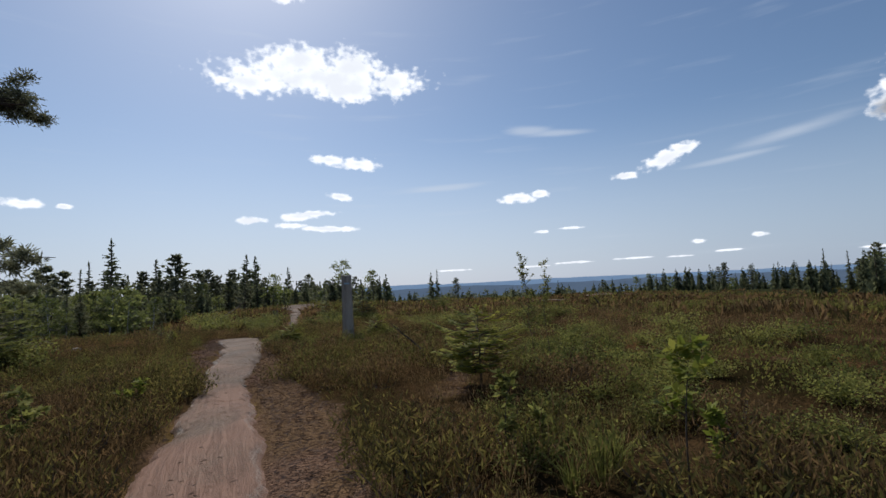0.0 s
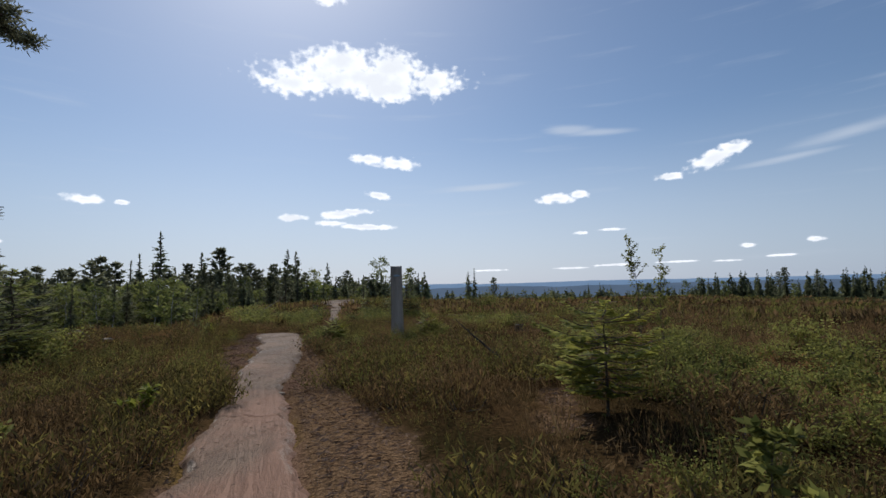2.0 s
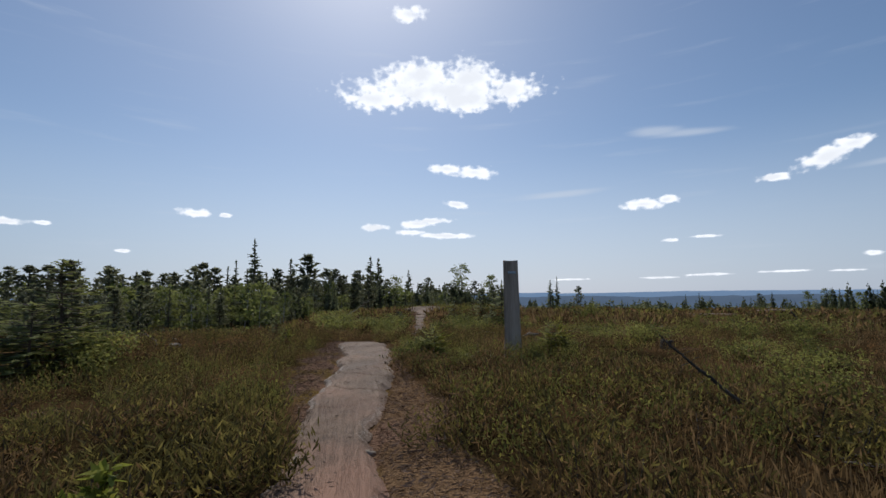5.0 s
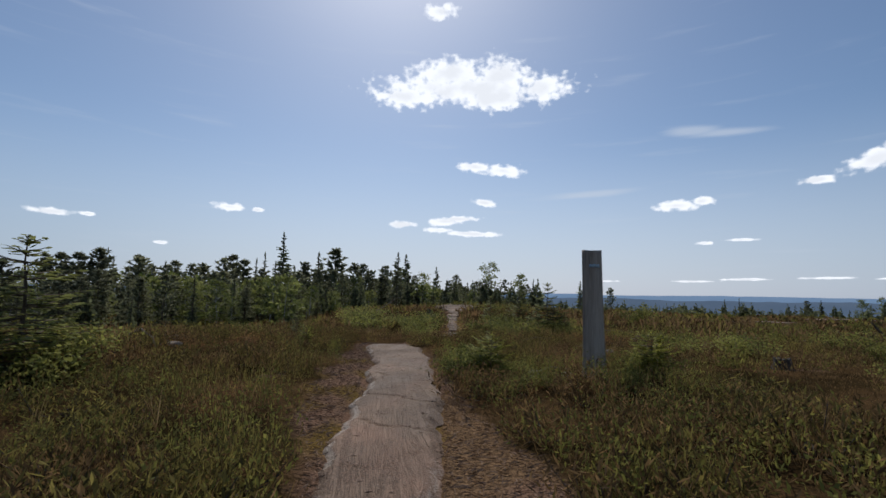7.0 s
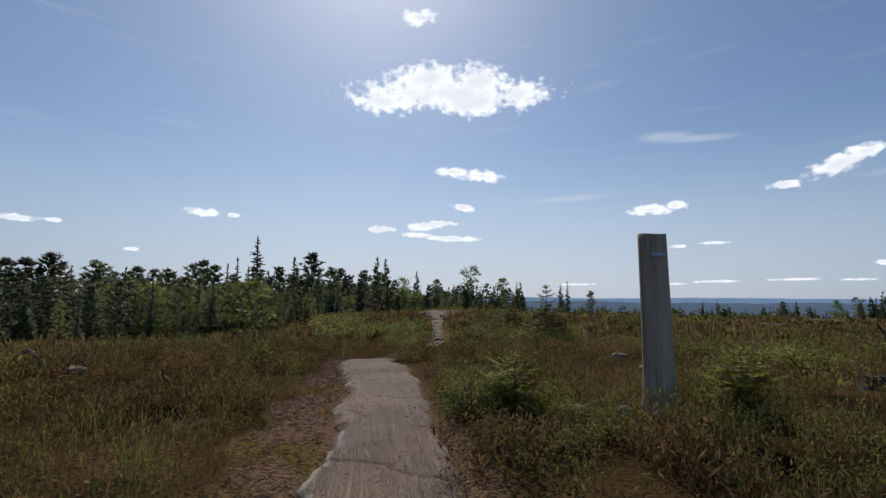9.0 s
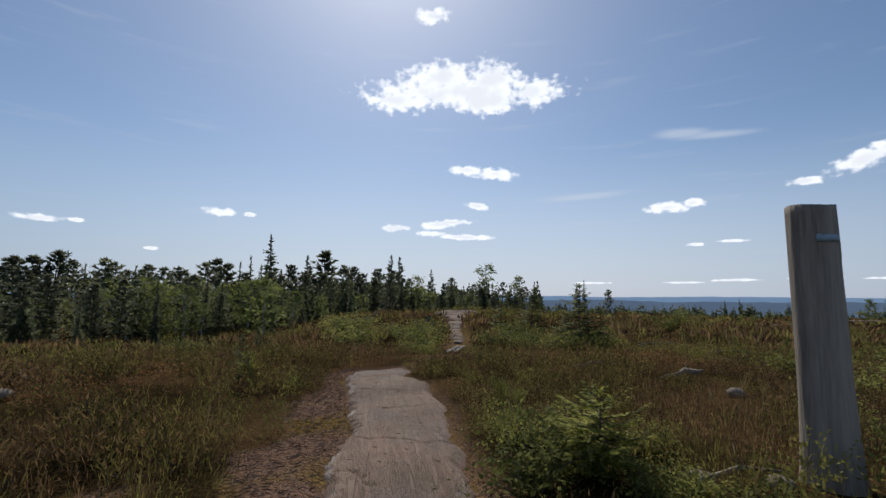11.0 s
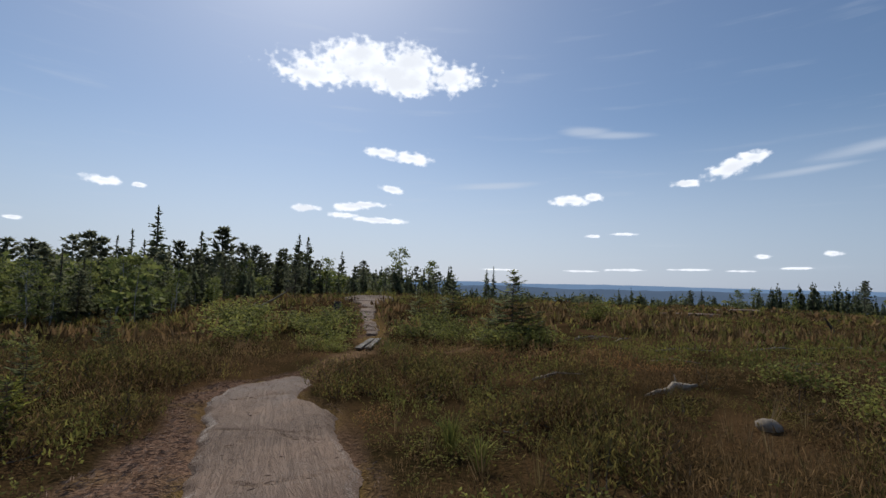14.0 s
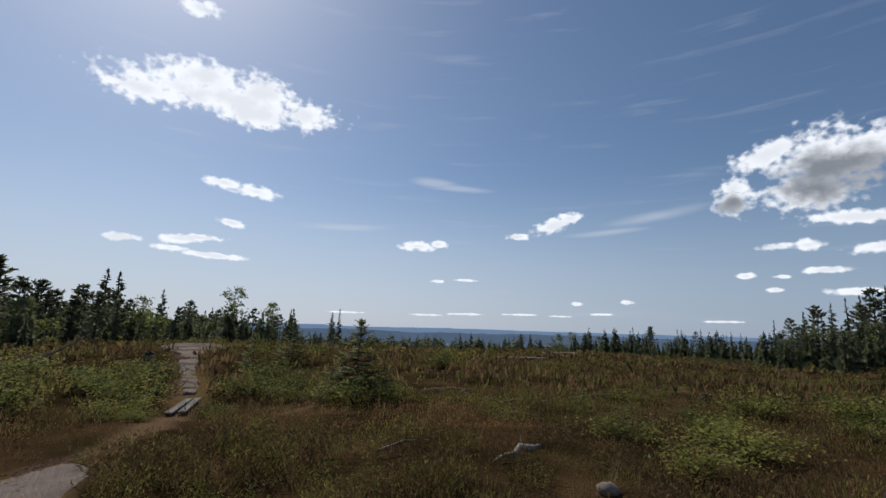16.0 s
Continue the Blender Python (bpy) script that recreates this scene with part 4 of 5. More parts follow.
def far_woods():
    rng = np.random.default_rng(8)
    shapes = []
    for kind in range(4):
        S = Soup()
        P, Q, W = [], [], []
        for i in range(9):
            g = i / 8
            for b in range(4):
                a = rng.uniform(0, 6.28)
                cone = .26 * (1 - g) + .02
                dome = .3 * math.sin(np.pi * min(1, .12 + .88 * g)) + .03
                ln = (cone if kind < 2 else dome) * rng.uniform(.5, 1.25)
                z = .04 + .93 * g + rng.uniform(-.03, .03)
                P.append((0, 0, z)), Q.append((math.cos(a) * ln, math.sin(a) * ln, z + ln * rng.uniform(-.5, .3))), W.append((-math.sin(a) * ln * .5, math.cos(a) * ln * .5, rng.uniform(.02, .06)))
        S.leaves(P, Q, np.asarray(W) * 1.5, .65)
        shapes.append(S.arrays())
    pieces = []
    for k, shape in enumerate(shapes):
        n = 270
        az = np.radians(rng.uniform(-72, 72, n))
        far = np.where(np.arange(n) % 3 < 2, rng.uniform(125, 250, n), rng.uniform(250, 900, n))
        X, Y = -4 - far * np.sin(az), 10 + far * np.cos(az)
        tall = np.clip(1.2 + far * np.tan(np.radians(-.2 - 1.9 * rng.uniform(0, 1, n) ** .7)) - base_height(X, Y), 3, 30)
        pieces.append(scatter("far", shape, X, Y, tall * rng.uniform(.9, 1.5, n), None, rng, tall, .3, .01))
    stuff("far_woods", pieces, M_SPRUCE, "dark distant mixed woods below the heath", "forest")


far_woods()


# ---- the distance: lake, and wooded hills with blue haze painted in ----
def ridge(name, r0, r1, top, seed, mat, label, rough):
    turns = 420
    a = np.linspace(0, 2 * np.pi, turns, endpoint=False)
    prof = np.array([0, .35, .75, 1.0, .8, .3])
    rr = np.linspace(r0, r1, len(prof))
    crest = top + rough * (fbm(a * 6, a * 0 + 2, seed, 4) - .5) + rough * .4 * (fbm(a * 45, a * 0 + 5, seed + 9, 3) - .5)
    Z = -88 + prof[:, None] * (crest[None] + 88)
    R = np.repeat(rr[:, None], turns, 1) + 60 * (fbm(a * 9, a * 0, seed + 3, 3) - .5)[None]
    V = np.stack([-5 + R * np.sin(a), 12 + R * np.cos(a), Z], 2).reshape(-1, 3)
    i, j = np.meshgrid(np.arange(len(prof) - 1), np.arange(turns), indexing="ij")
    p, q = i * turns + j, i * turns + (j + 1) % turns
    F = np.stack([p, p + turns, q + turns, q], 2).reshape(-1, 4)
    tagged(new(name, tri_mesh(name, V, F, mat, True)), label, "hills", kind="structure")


ridge("backdrop_hills_far", 4200, 4800, 26, 3, M_HAZYHILL, "wooded hills on the horizon with pale blue haze painted in", 22)
ridge("backdrop_lowland", 1100, 2700, -60, 5, M_HAZYLAND, "wooded lowland before the lake with dark blue haze painted in", 10)
ridge("backdrop_hills_near", 3300, 4100, -6, 8, M_HAZYLAND, "wooded hills beyond the lake with dark blue haze painted in", 26)


def lake():
    turns = 120
    a = np.linspace(0, 2 * np.pi, turns, endpoint=False)
    V = np.concatenate([np.stack([-5 + r * np.sin(a), 12 + r * np.cos(a), a * 0 - 86.5], 1) for r in (900, 3600)])
    j = np.arange(turns)
    F = np.stack([j, j + turns, (j + 1) % turns + turns, (j + 1) % turns], 1)
    tagged(new("water", tri_mesh("water", V, F, M_WATER)), "pale lake water glinting far below", "lake", kind="structure")


lake()


# ---- the old post ----
def build_post():
    x, y, h = -3.3, 16.12, 2.3
    rows, sides = 40, 44
    rng = np.random.default_rng(3)
    zs = np.linspace(0, h, rows)
    a = np.linspace(0, 2 * np.pi, sides, endpoint=False)
    A, Z = np.meshgrid(a, zs)
    rad = .172 + .05 * np.exp(-Z / .3) + .012 * (1 - Z / h)
    rad += .014 * (fbm(np.cos(A) * 2 + 5, np.sin(A) * 2 + Z * .5, 70, 3) - .5)
    rad += .012 * (fbm(A * 9, Z * .35, 71, 2) - .5) * np.minimum(1, np.minimum(A, 2 * np.pi - A) * 3)
    for ang, z0, z1 in ((4.35, 0, 1.5), (5.3, .2, 1.25), (3.7, .6, 2.2), (4.9, 1.1, 2.25), (5.9, 0, 1.9)):
        live = np.clip((Z - z0) * 6, 0, 1) * np.clip((z1 - Z) * 6, 0, 1)
        rad -= .016 * live * np.clip(1 - np.abs(A - ang - .05 * np.sin(Z * 3)) / .11, 0, 1)
    V = np.stack([np.cos(A) * rad - .02 * (Z / h), np.sin(A) * rad, Z + .012 * np.sin(A * 2 + 1) * (Z > h - .01)], 2).reshape(-1, 3)
    i, j = np.meshgrid(np.arange(rows - 1), np.arange(sides), indexing="ij")
    p, q = i * sides + j, i * sides + (j + 1) % sides
    F = np.stack([p, q, q + sides, p, q + sides, p + sides], 2).reshape(-1, 3)
    top = (rows - 1) * sides
    V = np.concatenate([V, [[-.02, 0, h + .008]]])
    jj = np.arange(sides)
    F = np.concatenate([F, np.stack([top + jj, top + (jj + 1) % sides, np.full(sides, len(V) - 1)], 1)])
    root = tagged(new("wooden_post"), "thick weathered grey wooden post with a faded painted mark", "post")
    shaft = new("shaft", tri_mesh("shaft", V, F, M_POST, True))
    shaft.parent = root
    # the mark: a thin curved patch
    aa = np.linspace(radians(-104), radians(-48), 9)
    Va = []
    for z in (0, .055):
        for k, w in enumerate(aa):
            Va += [(math.cos(w) * .188 - .018, math.sin(w) * .188, h - .31 + z + .006 * math.sin(k * 2.1))]
    for z in (0, .055):
        for w in aa:
            Va += [(math.cos(w) * .16 - .018, math.sin(w) * .16, h - .31 + z)]
    n = len(aa)
    Fa = []
    for k in range(n - 1):
        Fa += [(k, k + 1, n + k + 1, n + k), (k, 2 * n + k, 2 * n + k + 1, k + 1), (n + k, n + k + 1, 3 * n + k + 1, 3 * n + k)]
    mark = tagged(new("painted_mark", tri_mesh("painted_mark", Va, Fa, M_MARK, True)), "faded blue-grey painted stripe")
    mark.parent = root
    root.matrix_basis = pose(x, y, gz(x, y) - .08, 0, 0, 0)


build_post()


# ---- dead wood, stones, planks ----
def deadwood(name, pts, radii, label, mat, category="branch", twigs=0, seed=1, sides=8):
    rng = np.random.default_rng(seed)
    S = Soup()
    P = np.asarray(pts, float)
    t = np.linspace(0, len(P) - 1, (len(P) - 1) * 4 + 1)
    fine = np.stack([np.interp(t, np.arange(len(P)), P[:, k]) for k in range(3)], 1)
    fine += rng.normal(0, .004, fine.shape) * np.linalg.norm(P[-1] - P[0]) * .5
    rr = np.interp(t, np.arange(len(P)), radii) * rng.uniform(.85, 1.15, len(t))
    S.tube(fine, rr, sides)
    for _ in range(twigs):
        k = rng.integers(1, len(fine) - 1)
        q = fine[k] + unit(rng.normal(0, 1, 3) + [0, 0, .5]) * rng.uniform(.12, .4) * max(.5, np.linalg.norm(P[-1] - P[0]) * .4)
        S.tube([fine[k], (fine[k] + q) / 2 + rng.normal(0, .02, 3), q], [rr[k] * .5, rr[k] * .35, rr[k] * .12], 5)
    return tagged(new(name, S.mesh(name, mat, True)), label, category)


LOG = gz(-3.4, 21.5)
deadwood("dead_branch", [(-.18, 10.47, -.2), (-.45, 10.46, .06), (-.8, 10.44, .38), (-1.12, 10.43, .66), (-1.25, 10.42, .8)], [.024, .02, .015, .01, .005], "dark leaning dead branch stuck in the heather", M_DARKDEAD, twigs=7, seed=4)
deadwood("bleached_log", [(-3.75, 21.47, LOG + .02), (-3.58, 21.5, LOG + .08), (-3.4, 21.5, LOG + .1), (-3.3, 21.6, LOG + .18), (-3.15, 21.56, LOG + .15), (-2.95, 21.66, LOG + .17)], [.015, .03, .05, .042, .05, .02], "bent bleached grey dead log lying in the heath", M_DEAD, "log", twigs=3, seed=6)
for k, (x, y, a, ln) in enumerate(((-2.5, 30.4, 10, 1.3), (-2.0, 30.7, -25, 1.1), (-1.6, 30.3, 40, .9), (-2.9, 30.9, 75, .7), (-.9, 27.0, -12, 1.5), (.9, 25.2, 20, 1.2), (-1.9, 25.2, -30, 1.0), (2.2, 28.5, 5, 1.6), (-4.9, 22.0, 20, .9), (6.0, 31.0, -20, 1.8), (-14.2, 17.5, 15, 1.2), (-13.2, 16.6, -20, .8), (-4.0, 15.8, 10, .6))):
    z, c, s = gz(x, y) + .1, math.cos(radians(a)) * ln / 2, math.sin(radians(a)) * ln / 2
    deadwood("bleached_stick", [(x - c, y - s, z - .04), (x - .1 * c, y - .3 * s, z + .06), (x + c, y + s, z + .03)], [.016 + .008 * ln, .012 + .008 * ln, .008], "bleached grey fallen stick lying on the heath", M_DEAD, "branch", twigs=3, seed=20 + k, sides=6)
deadwood("arched_branch", [(-13.9, 15.9, -.2), (-13.7, 15.8, .15), (-13.3, 15.75, .28), (-12.9, 15.7, .12), (-12.75, 15.68, -.15)], [.03, .03, .028, .02, .012], "bleached arched dead branch lying in the heath", M_DEAD, "branch", twigs=5, seed=15)
deadwood("snag", [(15.2, 45.2, -1.3), (14.9, 45.1, -.8), (14.3, 44.8, -.15)], [.1, .085, .05], "dark leaning broken snag on the open heath", M_DARKDEAD, "dead trunk", twigs=2, seed=9)
deadwood("fallen_tree", [(-22, 41, -1.2), (-19.5, 39.5, -.6), (-17.2, 38.2, .3), (-15.9, 37.5, 1.0)], [.1, .085, .06, .02], "grey fallen tree with bare broken limbs", M_DEAD, "dead tree", twigs=12, seed=11)


def stump(x, y, r, h, seed):
    rng = np.random.default_rng(seed)
    sides, zs = 18, np.array([0, .3, .7, 1.0])
    a = np.linspace(0, 2 * np.pi, sides, endpoint=False)
    V = []
    for z in zs:
        for w in a:
            k = r * (1 + .5 * (1 - z) ** 2 + .16 * math.sin(w * 5 + seed) * (1 - z) + rng.uniform(-.05, .05))
            V.append((math.cos(w) * k, math.sin(w) * k, z * h + (rng.uniform(-.12, .08) * h if z == 1 else 0)))
    V.append((0, 0, h * .9))
    F = []
    for i in range(3):
        for j in range(sides):
            p, q = i * sides + j, i * sides + (j + 1) % sides
            F += [(p, q, q + sides), (p, q + sides, p + sides)]
    for j in range(sides):
        F.append((3 * sides + j, 3 * sides + (j + 1) % sides, len(V) - 1))
    ob = tagged(new("tree_stump", tri_mesh("tree_stump", V, F, M_DARKDEAD)), "dark rotting tree stump in the heather", "stump")
    ob.matrix_basis = pose(x, y, gz(x, y) - .05)


stump(.63, 19.35, .16, .3, 2)
stump(-14.9, 41.5, .2, .4, 3)
stump(5.2, 27.5, .16, .3, 4)

put_stone("boulder", -2.88, 20.0, (.125, .105, .09), 3, "rounded pale grey lichened boulder in the heath", up=.35, category="boulder")
put_stone("stone", -12.5, 15.95, (.2, .11, .07), 5, "pale flat stone lying in the heath", up=.8)
put_stone("stone", -4.32, 15.84, (.13, .1, .07), 6, "small pale stone beside the post", up=.6)
put_stone("stone", -3.75, 15.9, (.1, .08, .06), 7, "small pale stone beside the post", up=.5)
put_stone("pebble", -4.1, 9.56, (.07, .05, .03), 8, "small grey pebble on the rock trail", up=1.5)
put_stone("rock_outcrop", 27, 77, (4.5, 1.6, .5), 9, "low pale bare rock outcrop on the heath", M_ROCK, .2, .5, 12, "rock")
put_stone("rock_outcrop", 13.5, 62, (3.0, 1.0, .4), 10, "low pale bare rock outcrop on the heath", M_ROCK, .25, .5, 5, "rock")


def outcrop():
    """The stepped rock over which the footpath climbs."""
    ys = np.arange(32.6, 49.0, .1)
    cols = np.linspace(-1, 1, 21)
    mid = np.interp(ys, *zip(*FOOT))
    half = np.interp(ys, [32.6, 34, 38, 42.2, 42.9, 45, 47.6, 48.4, 49], [.4, .5, .55, .62, 1.35, 1.55, 1.6, 1.3, .6]) * (1 + .7 * (fbm(ys * .9, ys * 0, 91, 3) - .5))
    X = mid[:, None] + half[:, None] * cols[None]
    Y = np.repeat(ys[:, None], len(cols), 1)
    lip = np.clip((1 - np.abs(cols))[None] * half[:, None] / .18, 0, 1) * np.clip(np.minimum(ys - 32.6, 49 - ys) / .3, 0, 1)[:, None]
    Z = base_height(X, Y) + (.1 + .04 * np.clip(Y - 42, 0, 1)) * lip - .22 * (1 - lip)
    ledge = Y / 1.5 + 1.6 * fbm(X * .45, Y * .3, 14, 2)
    Z += .055 * (.5 - (ledge - np.floor(ledge))) * lip + (fbm(X * 2, Y * 2, 15, 3) - .5) * .08
    n = len(cols)
    i, j = np.meshgrid(np.arange(len(ys) - 1), np.arange(n - 1), indexing="ij")
    p = i * n + j
    F = np.stack([p, p + 1, p + n + 1, p + n], 2).reshape(-1, 4)
    tagged(new("rock_outcrop", tri_mesh("rock_outcrop", np.stack([X, Y, Z], 2).reshape(-1, 3), F, M_ROCK)), "stepped pale bare rock where the footpath climbs", "rock")


outcrop()


def boardwalk():
    root = tagged(new("boardwalk"), "short grey weathered plank boardwalk across a wet dip", "boardwalk")
    for dx in (-.13, .13):
        bm = bmesh.new()
        bmesh.ops.create_cube(bm, size=1)
        bmesh.ops.scale(bm, vec=(.2, 3.0, .05), verts=bm.verts)
        bmesh.ops.bevel(bm, geom=bm.edges[:], offset=.008, segments=1, affect="EDGES")
        me = bpy.data.meshes.new("plank")
        bm.to_mesh(me)
        bm.free()
        me.materials.append(M_PLANK)
        ob = new("plank", me)
        ob.parent = root
        ob.matrix_basis = pose(dx, dx * .6, 0, 0, 0, dx * 4)
    root.matrix_basis = pose(-10.1, 30.4, gz(-10.1, 30.4) + .07, -1.0, 0, 6)


boardwalk()


# ---- saplings and bushes that stand out ----
def leafy_bush(seed, h, r, n, leaf, mat, label, name="leafy_bush", category="bush", stems=9, group=""):
    rng = np.random.default_rng(seed)
    fol, wood = Soup(), Soup()
    P, Q, S = [], [], []
    for s in range(stems):
        a, k = rng.uniform(0, 6.28), rng.uniform(.15, 1) ** .6
        tip = np.array([math.cos(a) * r * k, math.sin(a) * r * k, h * rng.uniform(.55, 1.0) * (1 - .45 * k * k)])
        pts = np.array([[0, 0, 0], tip * [.35, .35, .5], tip])
        pts[0, :2] = rng.normal(0, .06 * r, 2)
        wood.tube(pts, [.012 * h + .003, .008 * h + .002, .002], 5)
        m = n // stems
        t = rng.uniform(.25, 1.05, m)
        p = np.stack([np.interp(t, [0, .5, 1, 1.1], np.append(pts[:, i], pts[2, i] * 1.02)) for i in range(3)], 1)
        p += rng.normal(0, 1, (m, 3)) * [r * .2, r * .2, h * .1]
        p[:, 2] = np.maximum(p[:, 2], .02)
        q = p + unit(rng.normal(0, 1, (m, 3)) * [1, 1, .5] + [0, 0, .35]) * leaf * rng.uniform(.6, 1.3, (m, 1))
        P.append(p), Q.append(q), S.append(unit(np.cross(q - p, rng.normal(0, .5, (m, 3)) + [0, 0, 1])) * leaf * .33)
    fol.leaves(np.concatenate(P), np.concatenate(Q), np.concatenate(S))
    return make_plant(name, fol, wood, mat, M_BARK, label, category, group, "leaves", "stems")


BUSHES = Kind([(leafy_bush(s, .7, .7, 1300, .06, M_LEAF, "low olive-green leafy willow bush in the heath", stems=14, group="heath bushes"), .7) for s in (31, 32, 33)])
for x, y, h, fat in ((-5.55, 15.45, .62, .95), (-5.25, 15.85, .5, .9), (-6.0, 17.0, .46, .9), (-5.55, 17.1, .42, .9), (-5.75, 16.6, .36, .9), (-2.62, 16.15, .62, .85), (-2.2, 16.5, .6, .85), (-4.7, 15.3, .4, .8), (2.6, 18.5, .55, 1.1), (3.9, 19.0, .5, 1.1), (-1.1, 20.6, .6, 1.2), (-1.0, 22.6, .6, 1.3), (.3, 21.2, .65, 1.4),
                     (-13.3, 27.8, 1.1, 1.2), (-11.6, 30.6, 1.0, 1.1), (-8.6, 32.0, .95, 1.3), (-5.6, 28.6, .9, 1.2), (-4.4, 28.9, .85, 1.1), (-.2, 40.2, 1.3, 1.0), (4.2, 24.6, .75, 1.5), (5.8, 23.6, .8, 1.4),
                     (-16.4, 32.7, 1.3, 1.2), (-7.4, 33.0, .9, 1.3), (.9, 22.6, .75, 1.2), (-2.2, 18.4, .4, 1.2), (1.6, 14.6, .5, 1.3), (-1.3, 14.8, .4, 1.3), (3.4, 12.4, .6, 1.2), (5.0, 10.0, .6, 1.3), (-17.5, 24.0, .9, 1.2), (-11.2, 12.4, .9, 1.1), (-12.9, 13.9, .9, 1.1), (1.2, 4.9, .34, 1.0), (2.6, 5.3, .38, 1.0), (3.5, 4.3, .4, 1.0), (2.0, 6.3, .36, 1.1), (3.3, 6.9, .42, 1.1), (4.6, 5.6, .45, 1.1), (-.1, 5.3, .28, .9), (4.2, 8.2, .5, 1.1), (6.8, 10.2, .6, 1.2), (8.2, 10.9, .65, 1.2), (6.6, 13.5, .8, 1.2), (3.6, 21.9, .55, 1.0), (-12.7, 32.2, .9, 1.3), (-10.2, 27.2, .35, 1.2), (-9.0, 29.0, .5, 1.2), (-11.0, 28.2, .7, 1.2), (-16.2, 33.4, 1.2, 1.4), (-17.4, 35.0, 1.3, 1.4), (-13.4, 33.8, 1.1, 1.4), (-12.9, 35.2, 1.1, 1.3), (-8.3, 35.0, 1.0, 1.3), (-7.2, 30.9, .7, 1.3), (1.6, 16.6, .55, 1.3), (4.4, 14.8, .6, 1.3), (2.8, 16.0, .55, 1.3), (.9, 12.0, .5, 1.2), (2.6, 9.2, .5, 1.2), (1.6, 7.9, .5, 1.1), (3.0, 10.8, .55, 1.2)):
    BUSHES.at(x, y, h, (x * 7 + y * 3) % 6.28, fat=fat)
thicket = random.Random(12)
for k in range(34):
    x, y = thicket.uniform(.4, 6.5), thicket.uniform(2.6, 12.5)
    if math.hypot(x - .5, y - 7.1) > .9:
        BUSHES.at(x, y, thicket.uniform(.26, .48), thicket.uniform(0, 6.28), fat=thicket.uniform(.8, 1.3))
for x, y, h in ((-4.45, 14.35, .32), (-4.0, 14.8, .36), (-4.35, 15.45, .3), (-5.1, 16.1, .34), (-4.6, 16.6, .36), (-2.9, 15.0, .4)):
    BUSHES.at(x, y, h, x * 5 % 6.28, fat=1.2)


def heather_bush(seed, mat):
    rng = np.random.default_rng(seed)
    fol, wood = Soup(), Soup()
    P, Q, S = [], [], []
    for i in range(80):
        a, k = rng.uniform(0, 6.28), math.sqrt(rng.uniform(0, 1))
        p = np.array([math.cos(a) * k * .26, math.sin(a) * k * .26, 0])
        q = np.array([math.cos(a) * k * .4 + rng.normal(0, .03), math.sin(a) * k * .4 + rng.normal(0, .03), rng.uniform(.3, .5) * (1 - .4 * k * k)])
        if i % 12 == 0:
            wood.tube([(0, 0, 0), p + [0, 0, .08], q * [1, 1, .9]], [.006, .005, .002], 4)
        for t in np.linspace(.2, 1, 7):
            c = p + (q - p) * t + rng.normal(0, .012, 3)
            d = unit(rng.normal(0, 1, 3) * [.6, .6, .3] + [0, 0, 1.0])
            P.append(c), Q.append(c + d * rng.uniform(.055, .09)), S.append(unit(np.cross(d, rng.normal(0, 1, 3))) * .0065)
    fol.leaves(P, Q, S)
    return make_plant("heather_bush", fol, wood, mat, M_DARKDEAD, "dense dark bushy heather beside the trail", "heather", "heather bushes", "foliage", "stems")


HEATHERS = Kind([(heather_bush(s, m), .5) for s, m in ((91, M_HEATHGREEN), (92, M_HEATHER), (93, M_HEATHGREEN), (94, M_HEATHER))])
beds = random.Random(7)
for k in range(430):
    y = beds.uniform(1.5, 24)
    a, b = trail_edges(y)
    side = beds.random() < .5
    x = float(a) - .35 - 6.5 * beds.random() ** 1.4 if side else float(b) + .4 + 4.6 * beds.random() ** 1.3
    if bare_amount(x, y) < .05 and float(fbm(x * .45, y * .45, 77, 2)) > .42 and math.hypot(x + 3.4, y - 15.6) > 1.1 and math.hypot(x + 5.3, y - 15.5) > .8 and math.hypot(x + 3, y - 20.5) > 1.2:
        HEATHERS.at(x, y, beds.uniform(.38, .62), beds.uniform(0, 6.28), fat=beds.uniform(1.0, 1.6))

for x, y, h in ((-4.3, 19.5, .34), (-3.55, 20.6, .34), (-2.2, 19.6, .42), (-4.7, 20.7, .42), (-2.1, 20.9, .42), (-4.1, 22.2, .42), (-2.5, 22.3, .42), (-5.0, 19.0, .42), (-1.7, 18.9, .45), (-2.5, 18.8, .42), (-4.5, 18.2, .36), (-3.3, 17.7, .36), (-5.3, 20.2, .45), (-5.9, 19.7, .45), (-1.2, 19.9, .45), (-2.9, 17.2, .4)):
    HEATHERS.at(x, y, h, x * 9 % 6.28, fat=1.5)

young = make_plant("young_spruce", *layered_spruce(1.3, .72, 9, 41, .26, .05, .03, (.65, 1.0, .85, .15)), M_YOUNG, M_BARK, "yellow-green young spruce growing in the heather", "tree", "young spruces")
YOUNG = Kind([(young, 1.3)])
YOUNG.at(.5, 7.1, 1.24, .4, fat=1.05)
YOUNG.at(-10.7, 18.5, .65, 2.0, fat=.7)
YOUNG.at(-2.35, 16.25, .85, 1.2, fat=1.0)
YOUNG.at(-5.05, 15.65, .78, 4.2, fat=1.05)
darker = make_plant("small_spruce", *layered_spruce(2.4, .85, 12, 42, .07, .11, .042), M_SOFTSPRUCE, M_BARK, "small dark green spruce standing on the heath", "tree", "small spruces")
SMALL = Kind([(darker, 2.4)])
